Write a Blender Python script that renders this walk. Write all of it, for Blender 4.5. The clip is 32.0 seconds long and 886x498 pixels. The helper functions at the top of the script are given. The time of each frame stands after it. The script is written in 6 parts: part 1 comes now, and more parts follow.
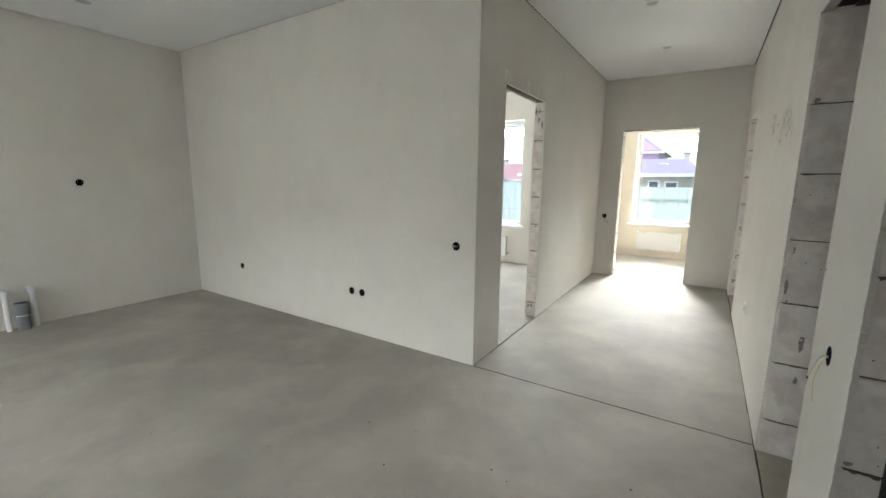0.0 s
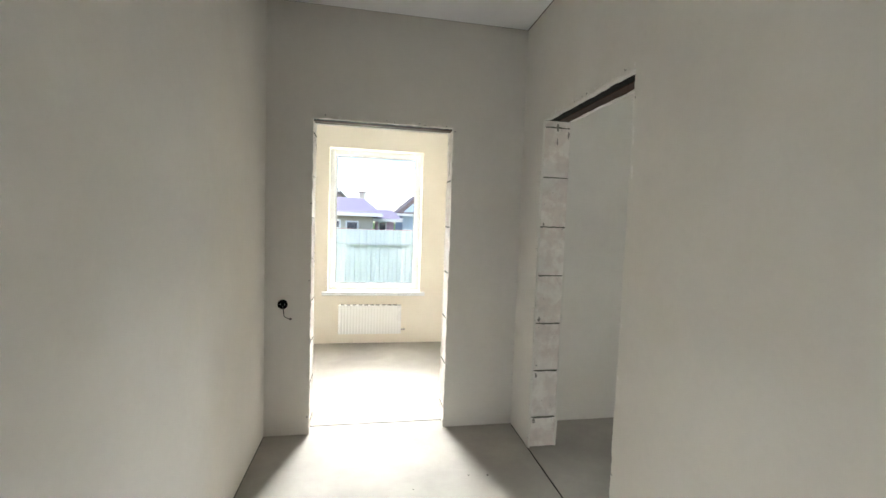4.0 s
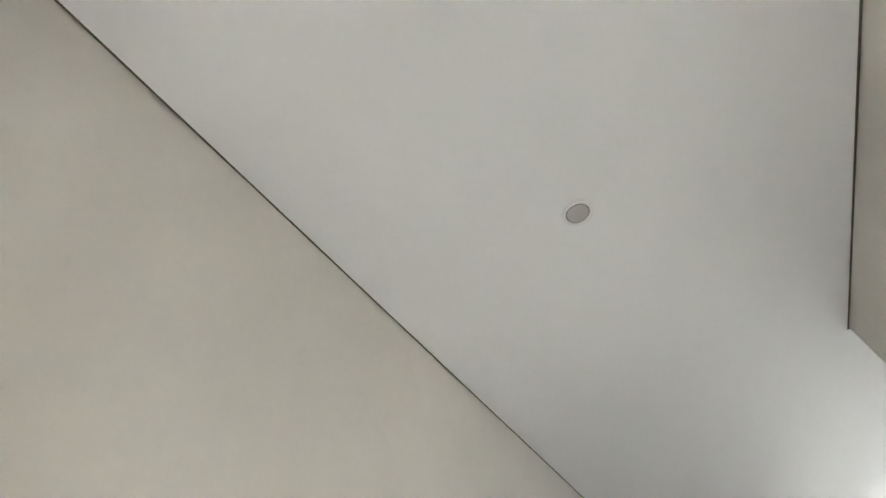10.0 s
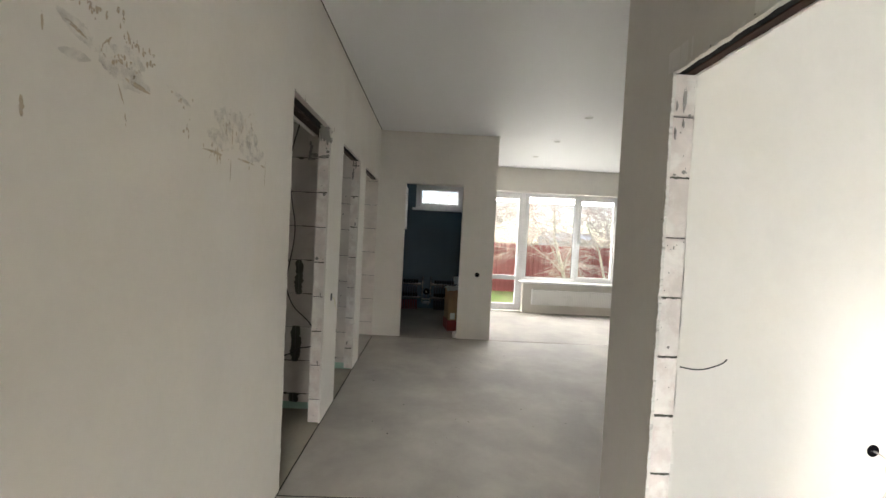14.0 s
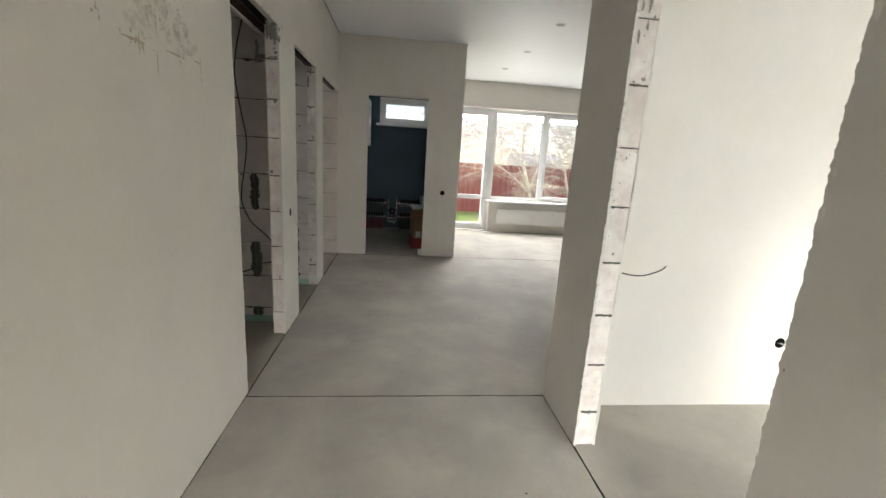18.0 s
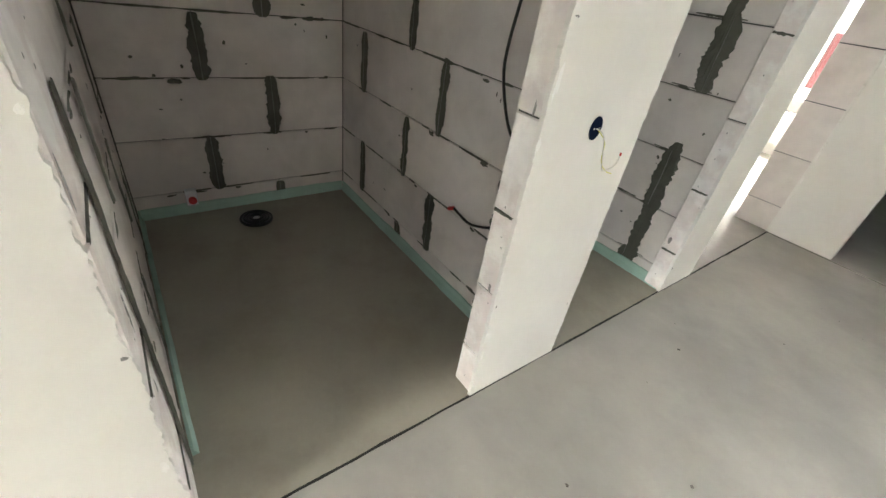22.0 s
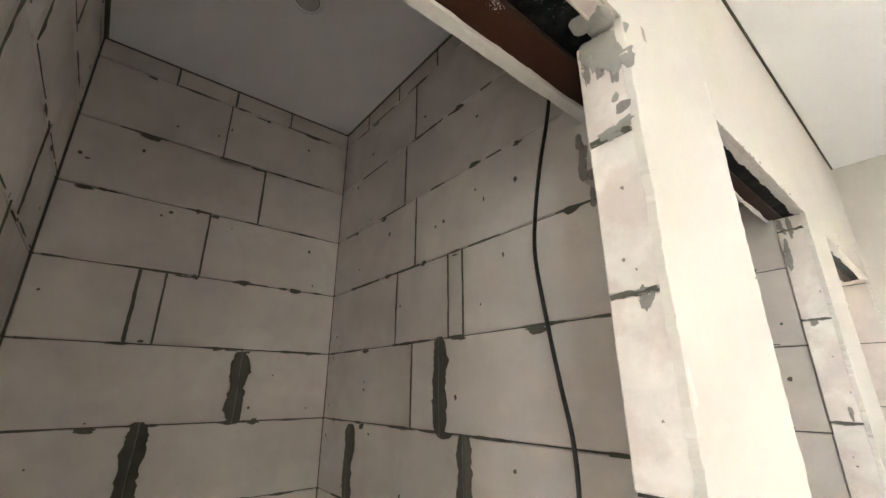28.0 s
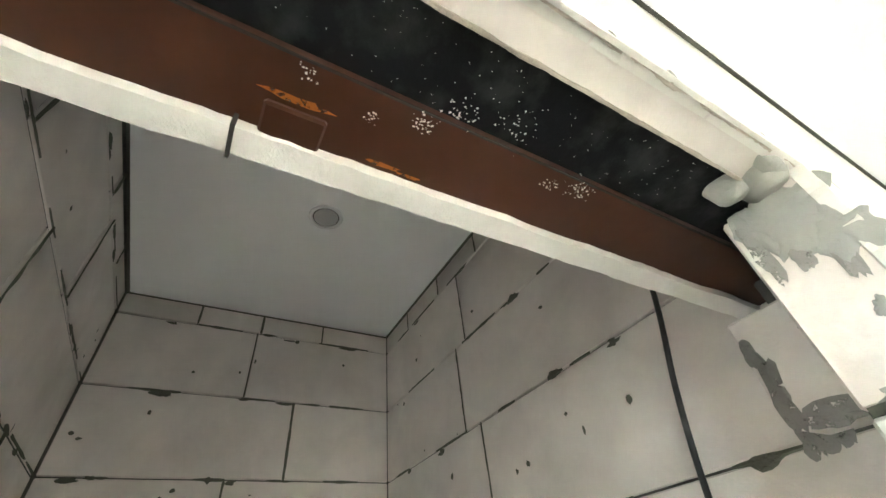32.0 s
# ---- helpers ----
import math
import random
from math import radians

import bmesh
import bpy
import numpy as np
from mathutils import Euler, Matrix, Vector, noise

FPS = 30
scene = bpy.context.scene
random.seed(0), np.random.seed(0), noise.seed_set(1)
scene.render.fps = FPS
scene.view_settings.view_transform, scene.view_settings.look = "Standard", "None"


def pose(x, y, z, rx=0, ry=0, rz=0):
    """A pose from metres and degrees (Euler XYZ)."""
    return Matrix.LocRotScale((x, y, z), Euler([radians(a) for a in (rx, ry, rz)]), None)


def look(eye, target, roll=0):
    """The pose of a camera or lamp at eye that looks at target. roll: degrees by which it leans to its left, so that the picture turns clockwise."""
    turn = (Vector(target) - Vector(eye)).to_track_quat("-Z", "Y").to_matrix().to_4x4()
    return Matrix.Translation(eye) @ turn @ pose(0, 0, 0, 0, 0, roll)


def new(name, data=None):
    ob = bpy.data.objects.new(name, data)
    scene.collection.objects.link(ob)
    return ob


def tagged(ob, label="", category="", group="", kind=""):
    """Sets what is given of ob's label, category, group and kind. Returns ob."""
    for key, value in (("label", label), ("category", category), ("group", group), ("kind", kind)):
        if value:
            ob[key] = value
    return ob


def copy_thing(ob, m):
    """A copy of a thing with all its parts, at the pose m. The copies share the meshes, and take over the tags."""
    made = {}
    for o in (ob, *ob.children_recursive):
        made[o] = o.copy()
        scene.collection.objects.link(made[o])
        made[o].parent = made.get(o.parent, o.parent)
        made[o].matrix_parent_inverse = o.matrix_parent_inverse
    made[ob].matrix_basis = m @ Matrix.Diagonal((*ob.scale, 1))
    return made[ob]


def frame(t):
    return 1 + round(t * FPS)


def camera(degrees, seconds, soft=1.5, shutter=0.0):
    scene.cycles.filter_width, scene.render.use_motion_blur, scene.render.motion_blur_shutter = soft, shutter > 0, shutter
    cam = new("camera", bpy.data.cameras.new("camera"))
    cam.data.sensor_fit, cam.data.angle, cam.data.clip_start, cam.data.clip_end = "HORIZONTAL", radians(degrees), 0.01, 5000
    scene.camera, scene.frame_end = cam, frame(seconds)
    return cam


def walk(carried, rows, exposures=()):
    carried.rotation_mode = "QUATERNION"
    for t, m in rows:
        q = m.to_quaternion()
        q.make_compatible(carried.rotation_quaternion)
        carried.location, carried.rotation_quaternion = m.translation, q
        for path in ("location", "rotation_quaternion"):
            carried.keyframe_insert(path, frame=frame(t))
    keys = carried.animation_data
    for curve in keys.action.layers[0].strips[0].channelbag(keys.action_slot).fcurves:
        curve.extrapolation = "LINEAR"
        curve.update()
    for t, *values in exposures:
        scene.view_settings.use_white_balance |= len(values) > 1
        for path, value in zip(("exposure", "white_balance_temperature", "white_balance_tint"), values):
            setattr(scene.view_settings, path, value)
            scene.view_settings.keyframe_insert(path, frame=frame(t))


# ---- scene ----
PATH = [
    (0, (1.324, -2.504, 1.346), (0.265, -0.84, 1.012), 0.6),
    (0.5, (1.039, -2.165, 1.345), (0.33, -0.326, 1.008), 0.4),
    (1, (0.851, -1.758, 1.341), (0.495, 0.182, 1.008), 0.2),
    (1.5, (0.721, -1.3, 1.357), (0.677, 0.671, 1.024), 0.6),
    (2, (0.666, -0.795, 1.359), (0.859, 1.17, 1.041), 1.2),
    (2.5, (0.651, -0.33, 1.376), (0.95, 1.621, 1.053), 1.6),
    (4.5, (0.635, 1.447, 1.438), (0.998, 3.413, 1.503), 1.5),
    (5, (0.643, 1.819, 1.494), (1.022, 3.754, 1.83), 0.5),
    (5.5, (0.688, 2.15, 1.544), (1.136, 3.983, 2.209), -1.1),
    (6, (0.759, 2.38, 1.578), (1.401, 3.98, 2.592), -1.7),
    (6.5, (0.812, 2.576, 1.605), (1.694, 3.81, 2.908), -2.8),
    (7.2, (0.888, 2.622, 1.593), (2.042, 3.224, 3.112), -5.2),
    (8, (0.911, 2.567, 1.584), (2.074, 2.527, 3.211), -6.3),
    (8.5, (0.87, 2.468, 1.581), (1.95, 2.115, 3.226), -6.4),
    (9, (0.84, 2.35, 1.595), (1.834, 1.732, 3.217), -4.3),
    (9.5, (0.829, 2.243, 1.587), (1.651, 1.399, 3.203), -2.3),
    (10, (0.826, 2.187, 1.574), (1.451, 1.085, 3.122), -2.6),
    (10.5, (0.834, 2.173, 1.559), (1.305, 0.857, 2.99), -0.8),
    (11, (0.925, 2.172, 1.547), (1.229, 0.673, 2.834), -1.2),
    (11.5, (0.969, 2.164, 1.526), (1.169, 0.497, 2.613), -0.2),
    (12, (0.979, 2.112, 1.495), (1.114, 0.308, 2.349), 0.8),
    (12.5, (0.967, 2.069, 1.466), (1.054, 0.166, 2.076), 1.3),
    (13, (0.954, 2.06, 1.435), (0.995, 0.092, 1.793), 1.8),
    (13.5, (0.949, 2.06, 1.395), (0.941, 0.064, 1.521), 2.2),
    (14, (0.933, 2.063, 1.358), (0.876, 0.065, 1.297), 2.9),
    (14.5, (0.916, 2.074, 1.336), (0.814, 0.085, 1.15), 3.3),
    (15, (0.902, 2.11, 1.335), (0.75, 0.131, 1.089), 3.7),
    (15.5, (0.905, 2.129, 1.341), (0.704, 0.16, 1.055), 3.8),
    (17.5, (0.858, 2.119, 1.32), (0.597, 0.177, 0.92), 3.7),
    (18, (0.879, 2.073, 1.31), (0.655, 0.133, 0.882), 3.5),
    (18.5, (0.878, 1.764, 1.326), (0.712, -0.182, 0.898), 3.5),
    (19, (0.891, 1.419, 1.308), (0.844, -0.529, 0.86), 3.5),
    (19.5, (0.973, 1.027, 1.268), (1.084, -0.909, 0.779), 3.8),
    (20, (0.968, 0.653, 1.239), (1.306, -1.239, 0.685), 5.1),
    (20.5, (0.968, 0.379, 1.239), (1.569, -1.401, 0.552), 7.1),
    (21, (1.02, 0.128, 1.201), (1.899, -1.457, 0.355), 8.8),
    (21.5, (1.065, -0.036, 1.152), (2.192, -1.355, 0.157), 9.3),
    (22, (1.11, -0.122, 1.111), (2.381, -1.209, 0.014), 9.2),
    (22.5, (1.229, -0.156, 1.087), (2.582, -1.086, -0.055), 8.1),
    (23, (1.324, -0.172, 1.097), (2.743, -1.036, -0.016), 6.9),
    (23.5, (1.369, -0.163, 1.128), (2.866, -1.025, 0.121), 5.7),
    (24, (1.378, -0.163, 1.188), (2.957, -1.053, 0.342), 4.5),
    (24.5, (1.377, -0.156, 1.249), (3.04, -1.071, 0.619), 3.2),
    (25, (1.381, -0.161, 1.31), (3.101, -1.097, 0.903), 1.9),
    (25.5, (1.381, -0.149, 1.366), (3.13, -1.103, 1.193), 0.4),
    (26, (1.387, -0.144, 1.415), (3.137, -1.112, 1.464), -0.8),
    (26.5, (1.394, -0.135, 1.456), (3.109, -1.135, 1.704), -1.6),
    (28.5, (1.533, -0.365, 1.526), (2.934, -1.584, 2.27), 0.1),
    (29, (1.662, -0.457, 1.575), (3.057, -1.61, 2.426), -1.4),
    (29.5, (1.712, -0.487, 1.628), (3.17, -1.459, 2.593), -3.9),
    (30, (1.69, -0.456, 1.677), (3.169, -1.237, 2.773), -7.4),
    (30.5, (1.649, -0.419, 1.729), (3.119, -1.009, 2.95), -10.4),
    (31, (1.608, -0.357, 1.762), (3.029, -0.796, 3.099), -10.9),
    (31.5, (1.609, -0.349, 1.81), (2.942, -0.912, 3.19), -9.3),
    (32, (1.63, -0.383, 1.787), (2.885, -1.219, 3.101), -7.4),
]
EXPOSURES = [
    (0.0, 1.35, 6200, 8), (2.0, 1.25, 6250, 9), (4.5, 1.2, 6150, 9), (6.0, 1.1, 5950, 7), (7.0, 1.75, 6050, 11), (8.0, 2.05, 6100, 12), (10.0, 1.95, 6100, 11), (11.0, 1.78, 6000, 10),
    (12.0, 1.43, 6000, 10), (13.0, 1.27, 6350, 11), (15.0, 1.15, 6600, 12), (19.0, 1.2, 6450, 10), (20.0, 1.35, 6400, 10), (21.0, 1.85, 6550, 10), (22.0, 2.6, 6350, 9), (24.0, 3.0, 6250, 8), (26.5, 3.3, 6400, 10),
    (29.0, 3.7, 6700, 13), (30.0, 4.35, 6350, 4), (31.0, 4.35, 6400, 4), (32.0, 4.2, 6230, 3),
]

cam = camera(94.5, 32.0, soft=1.5)
walk(cam, [(t, look(eye, target, roll)) for t, eye, target, roll in PATH], EXPOSURES)

# ---- world and lights ----
world = bpy.data.worlds.new("sky")
scene.world = world
world.use_nodes = True
wt = world.node_tree
sky = wt.nodes.new("ShaderNodeTexSky")
sky.sky_type, sky.sun_disc = "NISHITA", False
sky.sun_elevation, sky.sun_rotation = radians(56), radians(209)
sky.dust_density, sky.air_density, sky.ozone_density = 0.4, 1.0, 1.0
wt.links.new(sky.outputs[0], wt.nodes["Background"].inputs[0])
wt.nodes["Background"].inputs[1].default_value = 0.15

sun = new("sun", bpy.data.lights.new("sun", "SUN"))
sun.data.energy, sun.data.angle, sun.data.color = 1.4, radians(20), (1.0, 0.96, 0.91)
sun.matrix_world = look((-6, -11, 19), (0, 0, 0))


def window_light(name, centre, target, width, height, watts, colour):
    """An added lamp outside one window, mostly above its head, standing in for daylight through it."""
    lamp = new(name, bpy.data.lights.new(name, "AREA"))
    lamp.data.shape, lamp.data.size, lamp.data.size_y = "RECTANGLE", width, height
    lamp.data.energy, lamp.data.color = watts, colour
    lamp.matrix_world = look(centre, target)
    return lamp


DAY = (1.0, 0.985, 0.955)
COOL = (0.94, 0.975, 1.0)
window_light("sky_light_living", (-2.2, -10.5, 4.1), (-1.4, -5.3, 1.4), 5.0, 2.0, 590, DAY)
window_light("sky_strip_living", (-1.35, -5.86, 2.16), (-1.35, -4.86, 1.6), 2.4, 0.12, 9, DAY)
window_light("sky_light_room", (-3.4, 8.2, 4.3), (-2.1, 3.6, 1.3), 4.0, 2.0, 115, COOL)
window_light("sky_strip_room", (-2.16, 4.0, 2.12), (-2.16, 3.0, 1.2), 1.8, 0.16, 24, COOL)
window_light("sky_light_porch", (0.7, 9.0, 4.1), (0.7, 5.7, 1.2), 1.8, 1.6, 60, (1.0, 0.955, 0.88))
window_light("sky_light_corridor", (0.7, 13.5, 5.0), (0.7, 5.7, 1.3), 6.0, 2.2, 3100, (1.0, 0.97, 0.91))
window_light("sky_light_bedroom", (4.6, 6.8, 4.3), (3.75, 3.6, 1.3), 2.6, 1.8, 45, (0.68, 0.87, 1.0))
window_light("sky_low_room", (-7.0, 13.0, 5.6), (-1.7, 3.9, 1.5), 5.0, 2.0, 225, COOL)
window_light("sky_low_bedroom", (11.0, 7.8, 5.3), (3.7, 3.9, 1.5), 4.0, 1.8, 120, (0.68, 0.87, 1.0))
window_light("sky_light_bath", (2.6, -7.0, 3.5), (2.6, -5.5, 1.3), 1.2, 1.4, 700, DAY)
# fill lamps added below the sills, in place of daylight off the ground outside
window_light("ground_fill_living", (-1.75, -6.6, 0.2), (-1.75, -5.7, 1.0), 1.6, 0.5, 12, DAY)
window_light("ground_fill_porch", (0.71, 6.75, 0.12), (0.71, 5.85, 0.95), 0.95, 0.4, 22, (1.0, 0.97, 0.92))
window_light("sky_light_utility", (0.8, -7.0, 3.2), (0.8, -5.5, 2.0), 1.0, 1.0, 75, DAY)

# ---- materials ----
def material(name, colour, rough=0.6, metal=0.0, spread=0.08, scale=2.0, fine=60.0, bump=0.15, dist=0.002, spec=0.5, rand=0.0, second=None, mix=0.0, broken=None, edge=(0.48, 0.68), swirls=()):
    """A surface with slow cloudy variation, fine grain and relief. second: the colour of its stains."""
    m = bpy.data.materials.new(name)
    m.use_nodes = True
    nt = m.node_tree
    b = nt.nodes["Principled BSDF"]
    geo = nt.nodes.new("ShaderNodeNewGeometry")

    def tex(sc, detail, rough_=0.55):
        n = nt.nodes.new("ShaderNodeTexNoise")
        n.inputs["Scale"].default_value, n.inputs["Detail"].default_value, n.inputs["Roughness"].default_value = sc, detail, rough_
        nt.links.new(geo.outputs["Position"], n.inputs["Vector"])
        return n

    big, small = tex(scale, 4), tex(fine, 5, 0.7)
    base = nt.nodes.new("ShaderNodeRGB")
    base.outputs[0].default_value = (*colour, 1)
    out = base.outputs[0]
    if second:
        ramp = nt.nodes.new("ShaderNodeMapRange")
        ramp.inputs[1].default_value, ramp.inputs[2].default_value = edge
        ramp.inputs[3].default_value, ramp.inputs[4].default_value = 0.0, mix
        n2 = tex(scale * 1.7, 6, 0.6)
        nt.links.new(n2.outputs[0], ramp.inputs[0])
        mx = nt.nodes.new("ShaderNodeMix")
        mx.data_type = "RGBA"
        mx.inputs[7].default_value = (*second, 1)
        nt.links.new(ramp.outputs[0], mx.inputs[0])
        nt.links.new(out, mx.inputs[6])
        out = mx.outputs[2]
    val = nt.nodes.new("ShaderNodeMath")
    val.operation = "MULTIPLY_ADD"
    val.inputs[1].default_value, val.inputs[2].default_value = spread * 2, 1 - spread
    nt.links.new(big.outputs[0], val.inputs[0])
    val2 = nt.nodes.new("ShaderNodeMath")
    val2.operation = "MULTIPLY_ADD"
    val2.inputs[1].default_value, val2.inputs[2].default_value = spread, -spread / 2
    nt.links.new(small.outputs[0], val2.inputs[0])
    add = nt.nodes.new("ShaderNodeMath")
    nt.links.new(val.outputs[0], add.inputs[0])
    nt.links.new(val2.outputs[0], add.inputs[1])
    total = add.outputs[0]
    for sc, amount, warp, stretch in swirls:
        mp = nt.nodes.new("ShaderNodeMapping")
        mp.inputs["Scale"].default_value = stretch
        nt.links.new(geo.outputs["Position"], mp.inputs["Vector"])
        n3 = tex(sc, 3, 0.5)
        n3.inputs["Distortion"].default_value = warp
        nt.links.new(mp.outputs[0], n3.inputs["Vector"])
        sw = nt.nodes.new("ShaderNodeMapRange")
        sw.interpolation_type = "SMOOTHSTEP"
        sw.inputs[1].default_value, sw.inputs[2].default_value = 0.34, 0.66
        sw.inputs[3].default_value, sw.inputs[4].default_value = -amount, amount
        nt.links.new(n3.outputs[0], sw.inputs[0])
        more = nt.nodes.new("ShaderNodeMath")
        nt.links.new(total, more.inputs[0])
        nt.links.new(sw.outputs[0], more.inputs[1])
        total = more.outputs[0]
    if rand:
        info = nt.nodes.new("ShaderNodeObjectInfo")
        r = nt.nodes.new("ShaderNodeMath")
        r.operation = "MULTIPLY_ADD"
        r.inputs[1].default_value, r.inputs[2].default_value = rand, -rand / 2
        nt.links.new(info.outputs["Random"], r.inputs[0])
        add2 = nt.nodes.new("ShaderNodeMath")
        nt.links.new(total, add2.inputs[0])
        nt.links.new(r.outputs[0], add2.inputs[1])
        total = add2.outputs[0]
    scl = nt.nodes.new("ShaderNodeVectorMath")
    scl.operation = "SCALE"
    nt.links.new(out, scl.inputs[0])
    nt.links.new(total, scl.inputs["Scale"])
    nt.links.new(scl.outputs[0], b.inputs["Base Color"])
    b.inputs["Roughness"].default_value, b.inputs["Metallic"].default_value = rough, metal
    b.inputs["Specular IOR Level"].default_value = spec
    if rough < 0.9 and metal < 0.5:
        rr = nt.nodes.new("ShaderNodeMath")
        rr.operation = "MULTIPLY_ADD"
        rr.inputs[1].default_value, rr.inputs[2].default_value = 0.25, rough - 0.125
        nt.links.new(big.outputs[0], rr.inputs[0])
        nt.links.new(rr.outputs[0], b.inputs["Roughness"])
    if bump:
        bp = nt.nodes.new("ShaderNodeBump")
        bp.inputs["Strength"].default_value, bp.inputs["Distance"].default_value = bump, dist
        nt.links.new(small.outputs[0], bp.inputs["Height"])
        nt.links.new(bp.outputs[0], b.inputs["Normal"])
    if broken:
        gap = nt.nodes.new("ShaderNodeMapRange")
        gap.inputs[1].default_value, gap.inputs[2].default_value = broken[1], broken[2]
        nt.links.new(tex(broken[0], 6, 0.65).outputs[0], gap.inputs[0])
        nt.links.new(gap.outputs[0], b.inputs["Alpha"])
    return m


PLASTER = material("plaster", (0.735, 0.712, 0.667), 0.75, spread=0.06, scale=1.3, fine=35, bump=0.08, spec=0.3, second=(0.735, 0.7, 0.63), mix=0.5, edge=(0.47, 0.62), swirls=((2.2, 0.016, 0.6, (1, 1, 0.7)), (9, 0.006, 1.0, (1, 1, 0.8))))
CREAM = material("cream_plaster", (0.82, 0.765, 0.665), 0.75, spread=0.05, scale=1.3, fine=35, bump=0.08, spec=0.3, second=(0.78, 0.715, 0.6), mix=0.4)
CRUMB = material("filler_crumbs", (0.5, 0.45, 0.38), 0.95, spread=0.35, scale=60, fine=200, bump=0.8, dist=0.004, spec=0.1)
RAW = material("plaster_edge", (0.81, 0.79, 0.755), 0.9, spread=0.1, scale=9, fine=90, bump=0.5, dist=0.004, spec=0.2)
CEIL = material("stretch_ceiling", (0.885, 0.9, 0.92), 0.5, spread=0.012, scale=0.8, fine=30, bump=0.0, spec=0.45)
FLOOR = material("screed", (0.345, 0.325, 0.29), 0.74, spread=0.09, scale=1.6, fine=45, bump=0.12, dist=0.0015, spec=0.3, second=(0.43, 0.4, 0.35), mix=0.55, edge=(0.44, 0.68), swirls=((0.8, 0.1, 0.5, (1, 1, 1)), (2.6, 0.045, 0.6, (1, 1, 1)), (12, 0.015, 0.3, (1, 1, 1))))
# Copy of the screed for the closet bays; their dimness is in its colour.
FLOOR_SHADED = material("shaded_screed", (0.36, 0.335, 0.27), 0.7, spread=0.15, scale=2.2, fine=45, bump=0.15, dist=0.0015, spec=0.3, second=(0.28, 0.255, 0.2), mix=0.6)
BLOCK = material("aerated_block", (0.715, 0.665, 0.625), 0.92, spread=0.06, scale=3.5, fine=140, bump=0.45, dist=0.002, spec=0.15, rand=0.07, second=(0.6, 0.55, 0.5), mix=0.45, swirls=((3.0, 0.05, 0.8, (1, 1, 1)), (11, 0.025, 0.5, (1, 1, 1))))
BLOCK_END = material("wiped_block_end", (0.72, 0.66, 0.62), 0.9, spread=0.07, scale=5, fine=140, bump=0.4, dist=0.002, spec=0.15, rand=0.08, second=(0.82, 0.79, 0.75), mix=0.85, edge=(0.46, 0.56), swirls=((4.0, 0.05, 0.8, (1, 1, 1)), (13, 0.04, 1.2, (1, 1, 1))))
MORTAR = material("mortar", (0.105, 0.103, 0.094), 0.95, spread=0.2, scale=12, fine=110, bump=0.7, dist=0.004, spec=0.15)
MORTAR_DAB = material("mortar_dab", (0.27, 0.26, 0.24), 0.95, spread=0.2, scale=20, fine=120, bump=0.6, dist=0.003, broken=(90, 0.36, 0.46))
MORTAR_DRY = material("dry_mortar", (0.24, 0.235, 0.215), 0.95, spread=0.2, scale=20, fine=140, bump=0.6, dist=0.003, spec=0.15)
MORTAR_WET = material("mortar_smear", (0.118, 0.119, 0.096), 0.9, spread=0.25, scale=14, fine=120, bump=0.8, dist=0.004, spec=0.2)
SEAL = material("edge_tape", (0.36, 0.52, 0.44), 0.6, spread=0.15, scale=6, fine=50, bump=0.4, dist=0.004)
PVC = material("pvc", (0.82, 0.83, 0.84), 0.28, spread=0.01, scale=3, fine=40, bump=0.0)
PVC_GREY = material("grey_pipe", (0.20, 0.22, 0.245), 0.35, spread=0.05, bump=0.0)
ENAMEL = material("radiator_enamel", (0.82, 0.82, 0.81), 0.3, spread=0.012, bump=0.0)
# Dark colour that paints the shade in the ceiling gap.
GAP = material("gap_shade", (0.1, 0.095, 0.08), 0.7, bump=0.0)
RUBBER = material("gasket", (0.03, 0.03, 0.03), 0.7, bump=0.0)
BLACK = material("black_plastic", (0.004, 0.004, 0.005), 0.95, spread=0.1, bump=0.1, spec=0.05)
CABLE = material("cable", (0.012, 0.012, 0.012), 0.4, spread=0.1, bump=0.05)
WIRE = material("wire_white", (0.7, 0.68, 0.62), 0.45, bump=0.0)
WIRE_Y = material("wire_yellow", (0.62, 0.58, 0.12), 0.45, bump=0.0)
RED = material("red_plastic", (0.5, 0.025, 0.025), 0.4, bump=0.0)
STEEL_DARK = material("mill_scale_steel", (0.007, 0.0075, 0.009), 0.6, metal=0.0, spread=0.5, scale=14, fine=90, bump=0.35, dist=0.002, spec=0.12, second=(0.05, 0.056, 0.052), mix=0.5)
STEEL_BROWN = material("primer_steel", (0.058, 0.022, 0.012), 0.4, spread=0.3, scale=9, fine=70, bump=0.2, dist=0.001, spec=0.18)
RUST = material("rust", (0.36, 0.115, 0.014), 0.9, spread=0.35, scale=30, fine=150, bump=0.6, broken=(160, 0.4, 0.5))
CHROME = material("chrome", (0.62, 0.62, 0.63), 0.15, metal=1.0, spread=0.03, bump=0.0)
NAVY = material("dark_blue_paint", (0.045, 0.09, 0.13), 0.5, spread=0.1, scale=2, fine=60, bump=0.1)
CARTON = material("cardboard", (0.36, 0.22, 0.12), 0.85, spread=0.12, scale=5, fine=60, bump=0.2)
CARTON_RED = material("red_cardboard", (0.28, 0.035, 0.03), 0.6, spread=0.12, scale=5, fine=60, bump=0.1)
PAPER = material("paper", (0.75, 0.74, 0.7), 0.8, spread=0.08, scale=12, bump=0.2)
FILM = material("plastic_film", (0.6, 0.66, 0.66), 0.25, spread=0.15, scale=15, bump=0.3)
NAVY_BOX = material("navy_plastic", (0.004, 0.01, 0.03), 0.95, bump=0.1, spec=0.05)
SMUDGE = material("soft_smudge", (0.66, 0.585, 0.475), 0.9, spread=0.15, scale=20, fine=90, bump=0.0, broken=(24, 0.42, 1.25))
